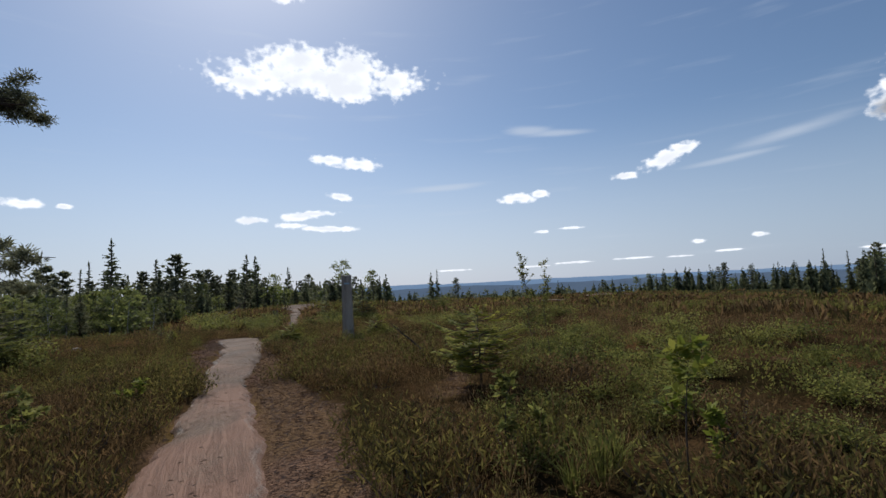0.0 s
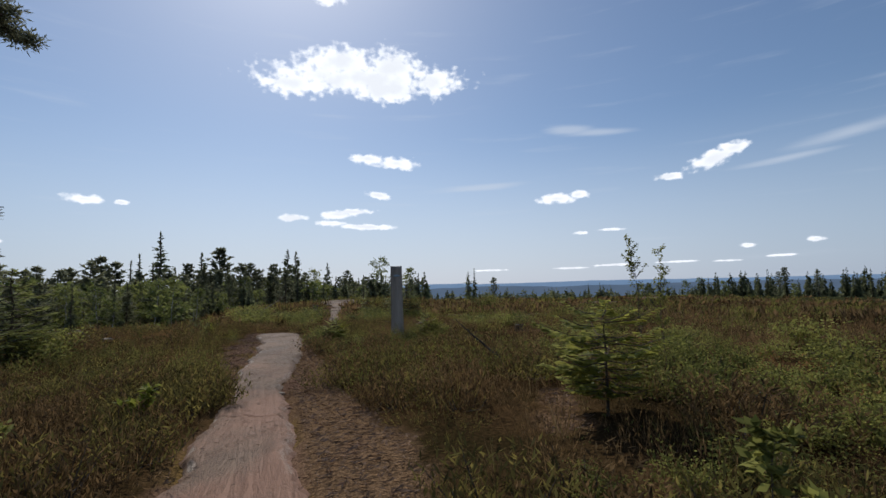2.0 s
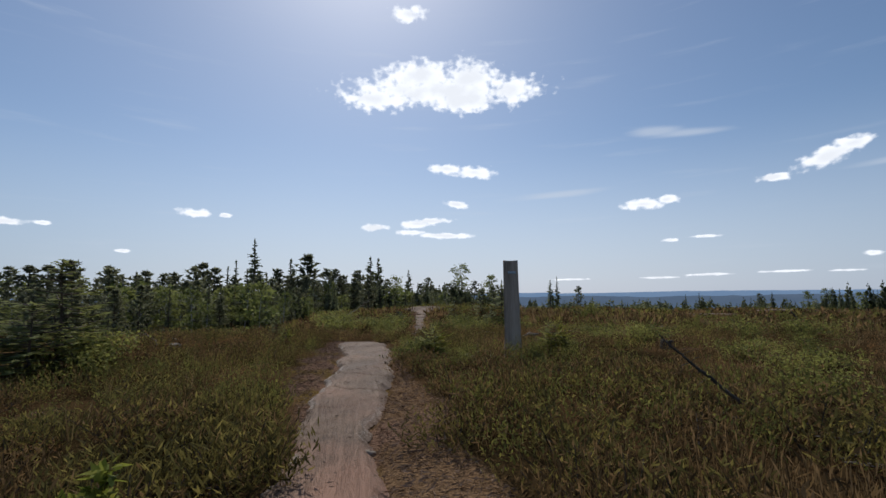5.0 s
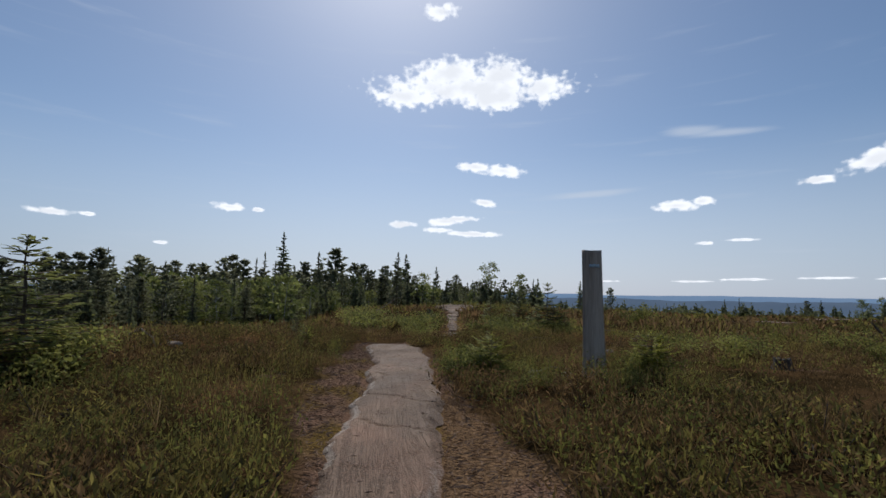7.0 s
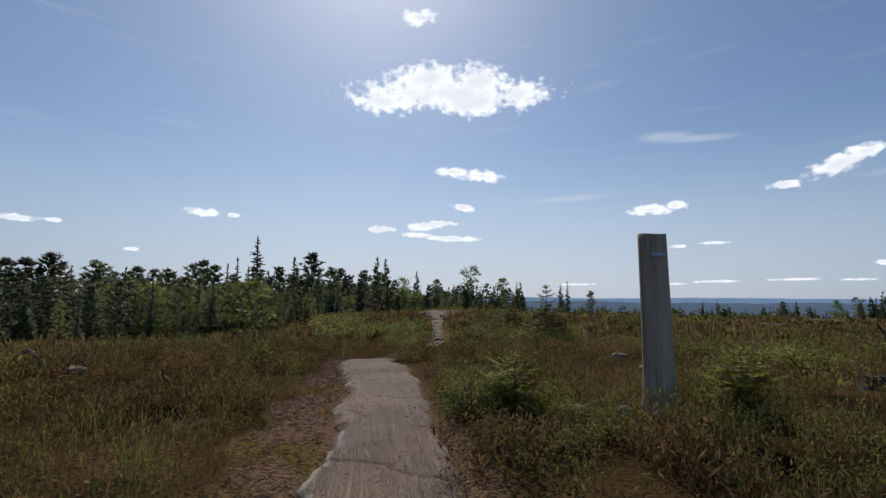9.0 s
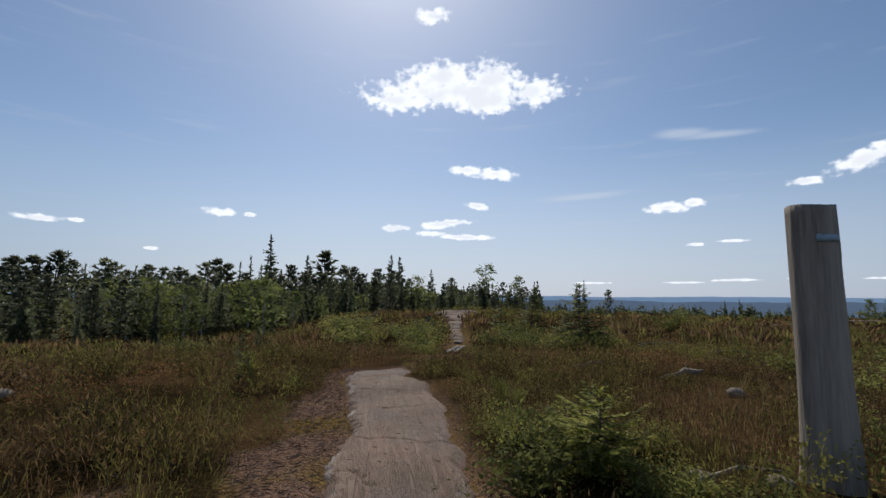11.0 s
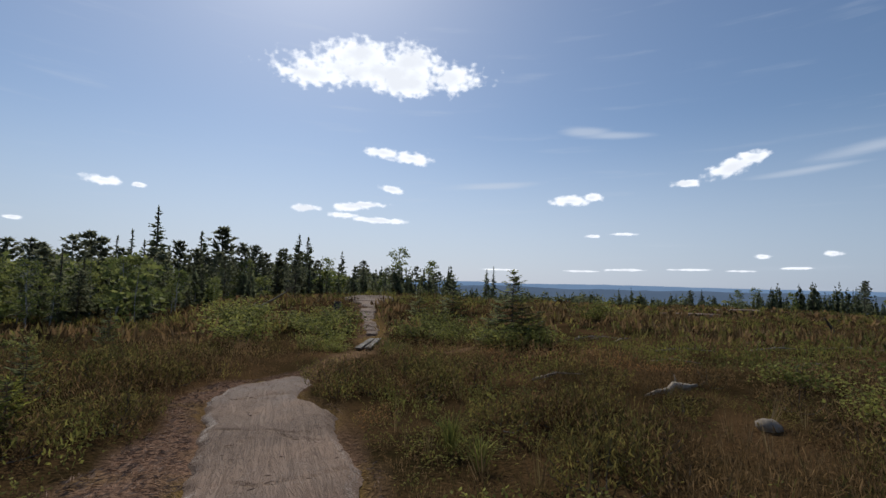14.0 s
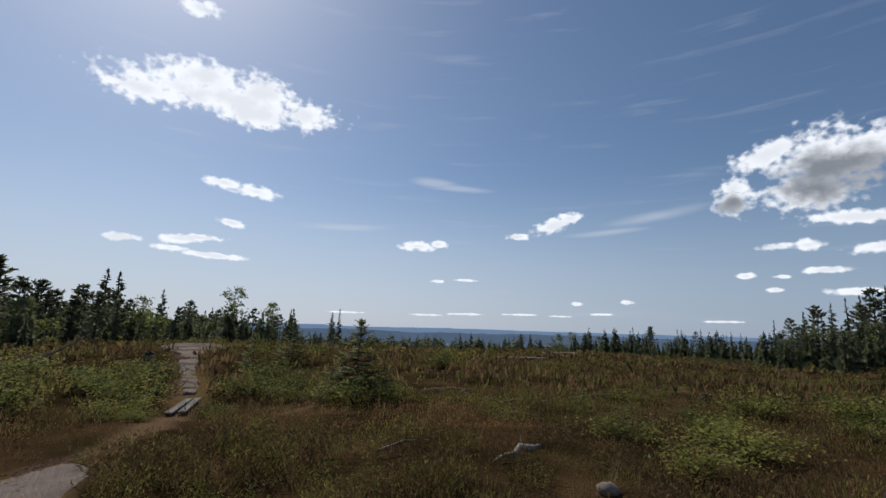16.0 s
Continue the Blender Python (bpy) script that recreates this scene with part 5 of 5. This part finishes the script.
for x, y, h, fat in ((-5.2, 30.1, 2.45, 1.15), (-5.7, 29.9, 1.3, 1.3), (-4.9, 29.9, 1.45, 1.2), (-12.3, 12.7, 2.3, 1.5), (-11.5, 11.6, 1.5, 1.7), (-12.6, 10.8, 1.9, 1.6), (-13.2, 11.4, 2.3, 1.4), (-11.9, 19.8, .95, .8), (-9.4, 37.5, 1.8, 1.1), (-8.0, 41.0, 2.3, 1.0), (-15.6, 25.4, 1.2, .9), (-4.4, 29.6, 1.1, 1.2), (-6.0, 29.5, .9, 1.3)):
    SMALL.at(x, y, h, x * 3, fat=fat)

def sapling(x, y, h, mat, label, seed, leaves=150, leaf=.075, spread=.16, crown=.35, boughs=9, rise=.7):
    rng = np.random.default_rng(seed)
    fol, wood = Soup(), Soup()
    zs = np.linspace(0, 1, 6)
    c = np.stack([np.cumsum(rng.normal(0, .025, 6)) * h, np.cumsum(rng.normal(0, .025, 6)) * h, zs * h], 1)
    c[:, :2] -= c[0, :2]
    wood.tube(c, .008 * (1.1 - zs), 6)
    P, Q, S = [], [], []
    for b in range(boughs):
        g = rng.uniform(crown, 1)
        base = np.array([np.interp(g, zs, c[:, k]) for k in range(3)])
        a = rng.uniform(0, 6.28)
        tip = base + np.array([math.cos(a), math.sin(a), rise]) * spread * h * rng.uniform(.6, 1.2) * (1.15 - g * .6)
        wood.tube([base, (base + tip) / 2, tip], [.004, .003, .0015], 4)
        m = leaves // boughs
        p = base + (tip - base) * rng.uniform(.3, 1.05, (m, 1)) + rng.normal(0, .012, (m, 3))
        q = p + unit(rng.normal(0, 1, (m, 3)) * [1, 1, .5] + [0, 0, .2]) * leaf * rng.uniform(.6, 1.25, (m, 1))
        P.append(p), Q.append(q), S.append(unit(np.cross(q - p, rng.normal(0, .4, (m, 3)) + [0, 0, 1])) * leaf * .28)
    fol.leaves(np.concatenate(P), np.concatenate(Q), np.concatenate(S))
    ob = make_plant("leafy_sapling", fol, wood, mat, M_BARK, label, "sapling", "", "leaves", "stem")
    ob.matrix_basis = pose(x, y, gz(x, y) - .02, 0, 0, seed * 40)


sapling(-4.75, 7.2, .62, M_YELLOW, "yellow-green leafy rowan sapling beside the trail", 61, 170, .1, .3)
sapling(-4.9, 5.6, .75, M_LEAF, "pale green leafy rowan sapling beside the trail", 62, 200, .1, .3)
sapling(-5.5, 6.1, .6, M_LEAF, "pale green leafy rowan sapling beside the trail", 63, 160, .1, .3)
sapling(.52, 4.35, .78, M_LEAF, "pale green leafy sapling in the heather", 64, 200, .085, .2)
sapling(.85, 4.5, .5, M_LEAF, "pale green leafy sapling in the heather", 65, 110, .085, .2)
sapling(1.75, 3.55, 1.3, M_YELLOW, "thin yellow-leaved rowan sapling in the heather", 66, 170, .1, .16)
sapling(2.1, 3.7, .6, M_YELLOW, "thin yellow-leaved rowan sapling in the heather", 67, 120, .09, .2)

sapling(1.84, 9.75, 2.2, M_LEAF, "thin birch sapling with sparse leaves in the heather", 68, 900, .052, .095, .3, 40, 1.2)
sapling(2.17, 9.8, 2.05, M_LEAF, "thin birch sapling with sparse leaves in the heather", 69, 650, .052, .08, .35, 30, 1.2)

def near_pine():
    """A pine beside the start of the walk, with two long limbs over the heath."""
    rng = np.random.default_rng(81)
    fol, wood = Soup(), Soup()
    x, y = -7.6, 5.2
    g = gz(x, y)
    z = np.linspace(0, 7.2, 9)
    trunk = np.stack([x + .25 * np.sin(z * .5), y + .1 * np.sin(z * .8), g + z], 1)
    wood.tube(trunk, .15 * (1.08 - z / 7.2), 10)
    P, Q, S = [], [], []

    def tuft(c, r, n):
        o = unit(rng.normal(0, 1, (n, 3))) * rng.uniform(.1, 1, (n, 1)) * r * [1, 1, .7]
        p = c + o * .75
        q = p + unit(o + rng.normal(0, .5 * r, (n, 3)) + [0, 0, .25 * r]) * .065 * rng.uniform(.7, 1.3, (n, 1))
        P.append(p), Q.append(q), S.append(unit(np.cross(q - p, rng.normal(0, 1, (n, 3)))) * .008)

    def limb(z0, tip, thick, tufts, r, n):
        a = np.array([np.interp(z0, z, trunk[:, k]) for k in range(3)])
        tip = np.asarray(tip, float)
        m = (a + tip) / 2 + [0, 0, .18]
        wood.tube([a, m, tip], [thick, thick * .6, thick * .2], 6)
        for _ in range(tufts):
            t = rng.uniform(.45, 1)
            c = a + (tip - a) * t + [0, 0, .18 * 4 * t * (1 - t)] + rng.normal(0, .2, 3) * [1, 1, .6]
            tuft(c, r, n)
            wood.tube([a + (tip - a) * (t - .12) + [0, 0, .15], c], [thick * .25, .004], 4)

    limb(3.9, (-5.5, 6.1, 4.2), .05, 44, .17, 210)
    limb(4.4, (-5.75, 6.5, 4.4), .04, 30, .17, 210)
    limb(2.1, (-4.1, 4.95, 2.0), .018, 18, .13, 150)
    limb(2.0, (-4.6, 5.2, 1.7), .014, 10, .1, 140)
    for k in range(16):
        a = rng.uniform(0, 6.28)
        h = rng.uniform(3.0, 7.0)
        ln = (8.2 - h) * .32
        limb(h, (x + math.cos(a) * ln - .5, y + math.sin(a) * ln - .4, g + h + .3), .035, 7, .26, 60)
    fol.leaves(np.concatenate(P), np.concatenate(Q), np.concatenate(S))
    make_plant("pine_tree", fol, wood, M_PINE, M_BARK, "low spreading pine with long limbs beside the trail", "tree")


near_pine()


def grass_tussock(x, y, h, seed):
    rng = np.random.default_rng(seed)
    S = Soup()
    n = 60
    a, r = rng.uniform(0, 6.28, n), rng.uniform(.1, 1, n)
    way = np.stack([np.cos(a), np.sin(a), a * 0], 1)
    side = np.stack([-np.sin(a), np.cos(a), a * 0], 1) * .005
    p = way * (.05 * r)[:, None]
    m = way * (.16 * r * h / .4)[:, None] + [0, 0, 1] * (h * rng.uniform(.5, .8, n))[:, None]
    q = m + way * (.2 * r)[:, None] + [0, 0, 1] * (h * rng.uniform(-.1, .3, n))[:, None]
    S.leaves(p, m, side, .6)
    S.leaves(m - (m - p) * .3, q, side, .3)
    ob = tagged(new("grass_tussock", S.mesh("grass_tussock", M_LEAF)), "green tussock of arching grass in the heather", "grass")
    ob.matrix_basis = pose(x, y, gz(x, y) - .01)


grass_tussock(1.15, 3.7, .5, 1)
grass_tussock(1.35, 3.95, .42, 2)
grass_tussock(.9, 3.6, .36, 3)
grass_tussock(-6.4, 19.0, .45, 4)
grass_tussock(-6.1, 18.6, .4, 5)


# ---- the heath's cover ----
def heather_sprigs(n, seed, spread, teeth, fat=1.0, low=8):
    """A bushy tuft of upright plumes, one unit high; teeth: the overlapping sprays that make up a plume."""
    rng = np.random.default_rng(seed)
    S = Soup()
    P, Q, W = [], [], []
    for _ in range(n):
        a, r = rng.uniform(0, 6.28), spread * math.sqrt(rng.uniform(0, 1))
        p = np.array([math.cos(a) * r * .7, math.sin(a) * r * .7, 0])
        q = np.array([math.cos(a) * r * 1.15 + rng.normal(0, .07), math.sin(a) * r * 1.15 + rng.normal(0, .07), rng.uniform(.55, 1.0) * (1 - .35 * (r / spread) ** 2)])
        way = unit(q - p)
        if not teeth:
            b = rng.uniform(0, 6.28)
            P.append(p), Q.append(q), W.append(np.array([math.cos(b), math.sin(b), 0]) * .045 * fat)
        for t in np.linspace(.3, .95, teeth) if teeth else ():
            d = unit(way + [0, 0, .35] + rng.normal(0, .27, 3))
            c = p + (q - p) * t
            P.append(c), Q.append(c + d * rng.uniform(.1, .18) * (1.0 if teeth > 3 else 1.5)), W.append(unit(np.cross(d, rng.normal(0, 1, 3))) * .0105 * fat)
    for _ in range(low):
        a, r = rng.uniform(0, 6.28), spread * math.sqrt(rng.uniform(0, 1))
        c = np.array([math.cos(a) * r, math.sin(a) * r, rng.uniform(.08, .3)])
        b = rng.uniform(0, 6.28)
        d = np.array([math.cos(b), math.sin(b), rng.uniform(-.1, .6)])
        P.append(c - d * .11), Q.append(c + d * .13), W.append(np.array([-math.sin(b), math.cos(b), rng.normal(0, .4)]) * .018)
    S.leaves(P, Q, W, .55)
    return S.arrays()


def blade_tuft(n, seed, spread, fat):
    rng = np.random.default_rng(seed)
    S = Soup()
    a = rng.uniform(0, 6.28, n)
    r = rng.uniform(.0, 1, n)
    p = np.stack([np.cos(a) * r * .12, np.sin(a) * r * .12, r * 0], 1)
    q = np.stack([np.cos(a) * r * spread, np.sin(a) * r * spread, rng.uniform(.5, 1, n)], 1) + rng.normal(0, .05, (n, 3)) * [1, 1, 0]
    s = np.stack([-np.sin(a), np.cos(a), a * 0], 1) * fat
    S.leaves(p, q, s, .35)
    return S.arrays()


def leaf_tuft(n, seed, leaf):
    rng = np.random.default_rng(seed)
    S = Soup()
    a, r = rng.uniform(0, 6.28, n), np.sqrt(rng.uniform(0, 1, n))
    p = np.stack([np.cos(a) * r * .6, np.sin(a) * r * .6, rng.uniform(.25, .95, n) * (1 - .35 * r)], 1)
    d = unit(rng.normal(0, 1, (n, 3)) * [1, 1, .6] + [0, 0, .4])
    S.leaves(p, p + d * leaf, unit(np.cross(d, rng.normal(0, .6, (n, 3)) + [0, 0, 1])) * leaf * .22)
    return S.arrays()


def cover():
    rng = np.random.default_rng(100)

    def sow(x0, x1, y0, y1, per, keep):
        n = int((x1 - x0) * (y1 - y0) * per)
        X, Y = rng.uniform(x0, x1, n), rng.uniform(y0, y1, n)
        ok = keep(X, Y)
        return X[ok], Y[ok]

    def free(X, Y):
        return (bare_amount(X, Y) < .1) & (np.abs(off_trail(X, Y)) > .10) & (np.hypot(X + 3.3, Y - 16.12) > .3) & ~((Y > 42) & (Y < 49) & (off_foot(X, Y) < np.interp(Y, [42, 43, 45, 48], [.5, .9, 1.3, 1.4])))

    def middle(Y):
        return np.interp(Y, [-4, 0, 10, 15, 25], [.5, 0, -4.5, -6.2, -7.5])

    near = lambda X, Y: (np.abs(X - middle(Y)) < 5.5) & (Y < 22.5)
    mid = lambda X, Y: ~near(X, Y) & (np.hypot(X + 5, Y - 14) < 17)
    wet = lambda X, Y: fbm(X * .28, Y * .28, 200, 3) + .24 * np.exp(-((X - 2.8) ** 2 + (Y - 4.5) ** 2) / 36) + .07 * np.exp(-((X - 2) ** 2 + (Y - 21) ** 2) / 30) + np.where(X > middle(Y), -.025, -.06) + .3 * np.exp(-((X + 16.3) ** 2 + (Y - 20.3) ** 2) / 24) + .12 * np.exp(-((X + 4.2) ** 2 + (Y - 25.3) ** 2) / 7)          # leafy patches
    dry = lambda X, Y: fbm(X * .33 + 9, Y * .33, 210, 3) + .008 * np.clip(np.hypot(X + 5, Y - 14) - 14, 0, 40)      # grassy patches
    tone = lambda X, Y: fbm(X * .85, Y * .85, 220, 3)           # green against brown heather

    def zone(X, Y, which):
        w, d = wet(X, Y), dry(X, Y)
        leafy = w > .57
        grassy = ~leafy & (d > .67)
        if which == "leaf":
            return leafy
        if which == "grass":
            return grassy
        k = tone(X, Y) > .57
        base = ~(leafy & (vnoise(X * 8, Y * 8, 4) > .45)) & ~(grassy & (vnoise(X * 9, Y * 9, 3) > .75))
        return base & (k if which == "green" else ~k)

    size = lambda n, lo, hi: rng.uniform(lo, hi, n)

    def mound(X, Y):
        """Bushes of heather with lower growth between them."""
        t = np.clip((fbm(X * 1.05, Y * 1.05, 230, 2) - .36) / .2, 0, 1)
        return .7 + 1.0 * t * t * (3 - 2 * t)

    bands = (  # bounds, keep, tufts a square metre, template settings, sizes
        ((-14, 7, -2, 22.5), near, 11, (15, .8, 6, .95), (.2, .36)),
        ((-23, 13, -3, 32), mid, 7.5, (9, 1.0, 4, 1.9), (.22, .38)),
        ((-48, 46, -6, 60), lambda X, Y: (np.hypot(X + 5, Y - 14) >= 17) & (np.hypot(X + 5, Y - 14) < 44) & (Y > 2 - np.abs(X + 5) * .1), 2.4, (7, 1.1, 0, 2.5), (.26, .45)),
        ((-75, 75, 10, 105), lambda X, Y: (np.hypot(X + 5, Y - 14) >= 44) & (np.hypot(X + 5, Y - 14) < 92), .5, (7, 1.8, 0, 7), (.3, .5)),
        ((-40, 40, -40, -2), lambda X, Y: X > -99, .4, (7, 1.2, 0, 6.0), (.3, .5)))
    brown, green, leafs, rust, grass = [], [], [], [], []
    for b, ((x0, x1, y0, y1), keep, per, (n, spread, teeth, fat), (lo, hi)) in enumerate(bands):
        X, Y = sow(x0, x1, y0, y1, per, lambda X, Y: keep(X, Y) & free(X, Y))
        for which, bag in (("brown", brown), ("green", green)):
            for v in range(3):
                k = zone(X, Y, which) & (np.arange(len(X)) % 3 == v)
                T = heather_sprigs(n, 300 + 10 * b + v, spread, teeth, fat, (9, 8, 2, 2, 2)[b])
                wide = size(k.sum(), lo, hi)
                bag.append(scatter("h", T, X[k], Y[k], wide * (.6 + .4 * mound(X[k], Y[k])), None, rng, wide * mound(X[k], Y[k])))
        k = zone(X, Y, "grass")
        bag_size = size(k.sum(), lo * 1.2, hi * 1.35)
        grass.append(scatter("g", blade_tuft((13, 9, 6, 5, 5)[b], 340 + b, .45, (.006, .011, .03, .07, .05)[b]), X[k], Y[k], bag_size, None, rng))
        k = zone(X, Y, "leaf")
        T = leaf_tuft((44, 28, 20, 10, 9)[b], 360 + b, (.125, .2, .28, .45, .6)[b])
        r = k & (fbm(X * .5, Y * .5, 240, 2) + .45 * np.exp(-((X + 16.0) ** 2 + (Y - 21.6) ** 2) / 9) + .3 * np.exp(-((X + 4.2) ** 2 + (Y - 25.3) ** 2) / 6) > .66)
        k = k & ~r
        leafs.append(scatter("l", T, X[k], Y[k], size(k.sum(), lo, hi), None, rng, size(k.sum(), lo, hi) * np.maximum(mound(X[k], Y[k]), .8) * 1.15))
        rust.append(scatter("r", T, X[r], Y[r], size(r.sum(), lo, hi) * .9, None, rng))
    # thin grass and lone leafy plants among the near heather, and litter on the bare ground
    X, Y = sow(-14, 7, -2, 24, 1.2, lambda X, Y: near(X, Y) & free(X, Y))
    leafs.append(scatter("l", leaf_tuft(22, 371, .13), X, Y, size(len(X), .14, .34), None, rng))
    X, Y = sow(-14, 7, -2, 24, .8, lambda X, Y: near(X, Y) & free(X, Y) & (dry(X, Y) > .45))
    grass.append(scatter("g", blade_tuft(9, 372, .5, .012), X, Y, size(len(X), .3, .52), None, rng))
    stuff("heather", brown, M_HEATHER, "brown and dark olive heather covering the heath", "heather")
    stuff("green_heather", green, M_HEATHGREEN, "dark green heather tufts covering the heath", "heather")
    stuff("bilberry_plants", leafs, M_BILBERRY, "yellow-green bilberry plants covering the heath", "shrubs")
    stuff("rusty_plants", rust, M_RUST, "rust-coloured drying bilberry plants on the heath", "shrubs")
    stuff("dry_grass", grass, M_GRASS, "straw-coloured and reddish dry grass on the heath", "grass")
    X, Y = sow(-13, 3, 0, 24, 520, lambda X, Y: (bare_amount(X, Y) > .4) & (np.abs(off_trail(X, Y)) > .03))
    S = Soup()
    a, ln = rng.uniform(0, 6.28, len(X)), rng.uniform(.03, .12, len(X))
    p = np.stack([X, Y, ground_height(X, Y) + .012], 1)
    q = p + np.stack([np.cos(a) * ln, np.sin(a) * ln, rng.uniform(-.005, .03, len(X))], 1)
    S.leaves(p, q, np.stack([-np.sin(a), np.cos(a), a * 0], 1) * .0035 + [0, 0, .004])
    X, Y = sow(-11, 0, 1, 24, 12, lambda X, Y: off_trail(X, Y) == 0)
    a, ln = rng.normal(.3, .5, len(X)), rng.uniform(.02, .09, len(X)) * (rng.random(len(X)) > .3)
    p = np.stack([X, Y, base_height(X, Y) + .035], 1)
    S.leaves(p, p + np.stack([np.cos(a) * ln, np.sin(a) * ln, a * 0], 1), np.stack([-np.sin(a), np.cos(a), a * 0], 1) * .004 + [0, 0, .004])
    tagged(new("litter", S.mesh("litter", M_LITTER)), "dry twigs and heather litter on bare soil", "litter", kind="stuff")


cover()
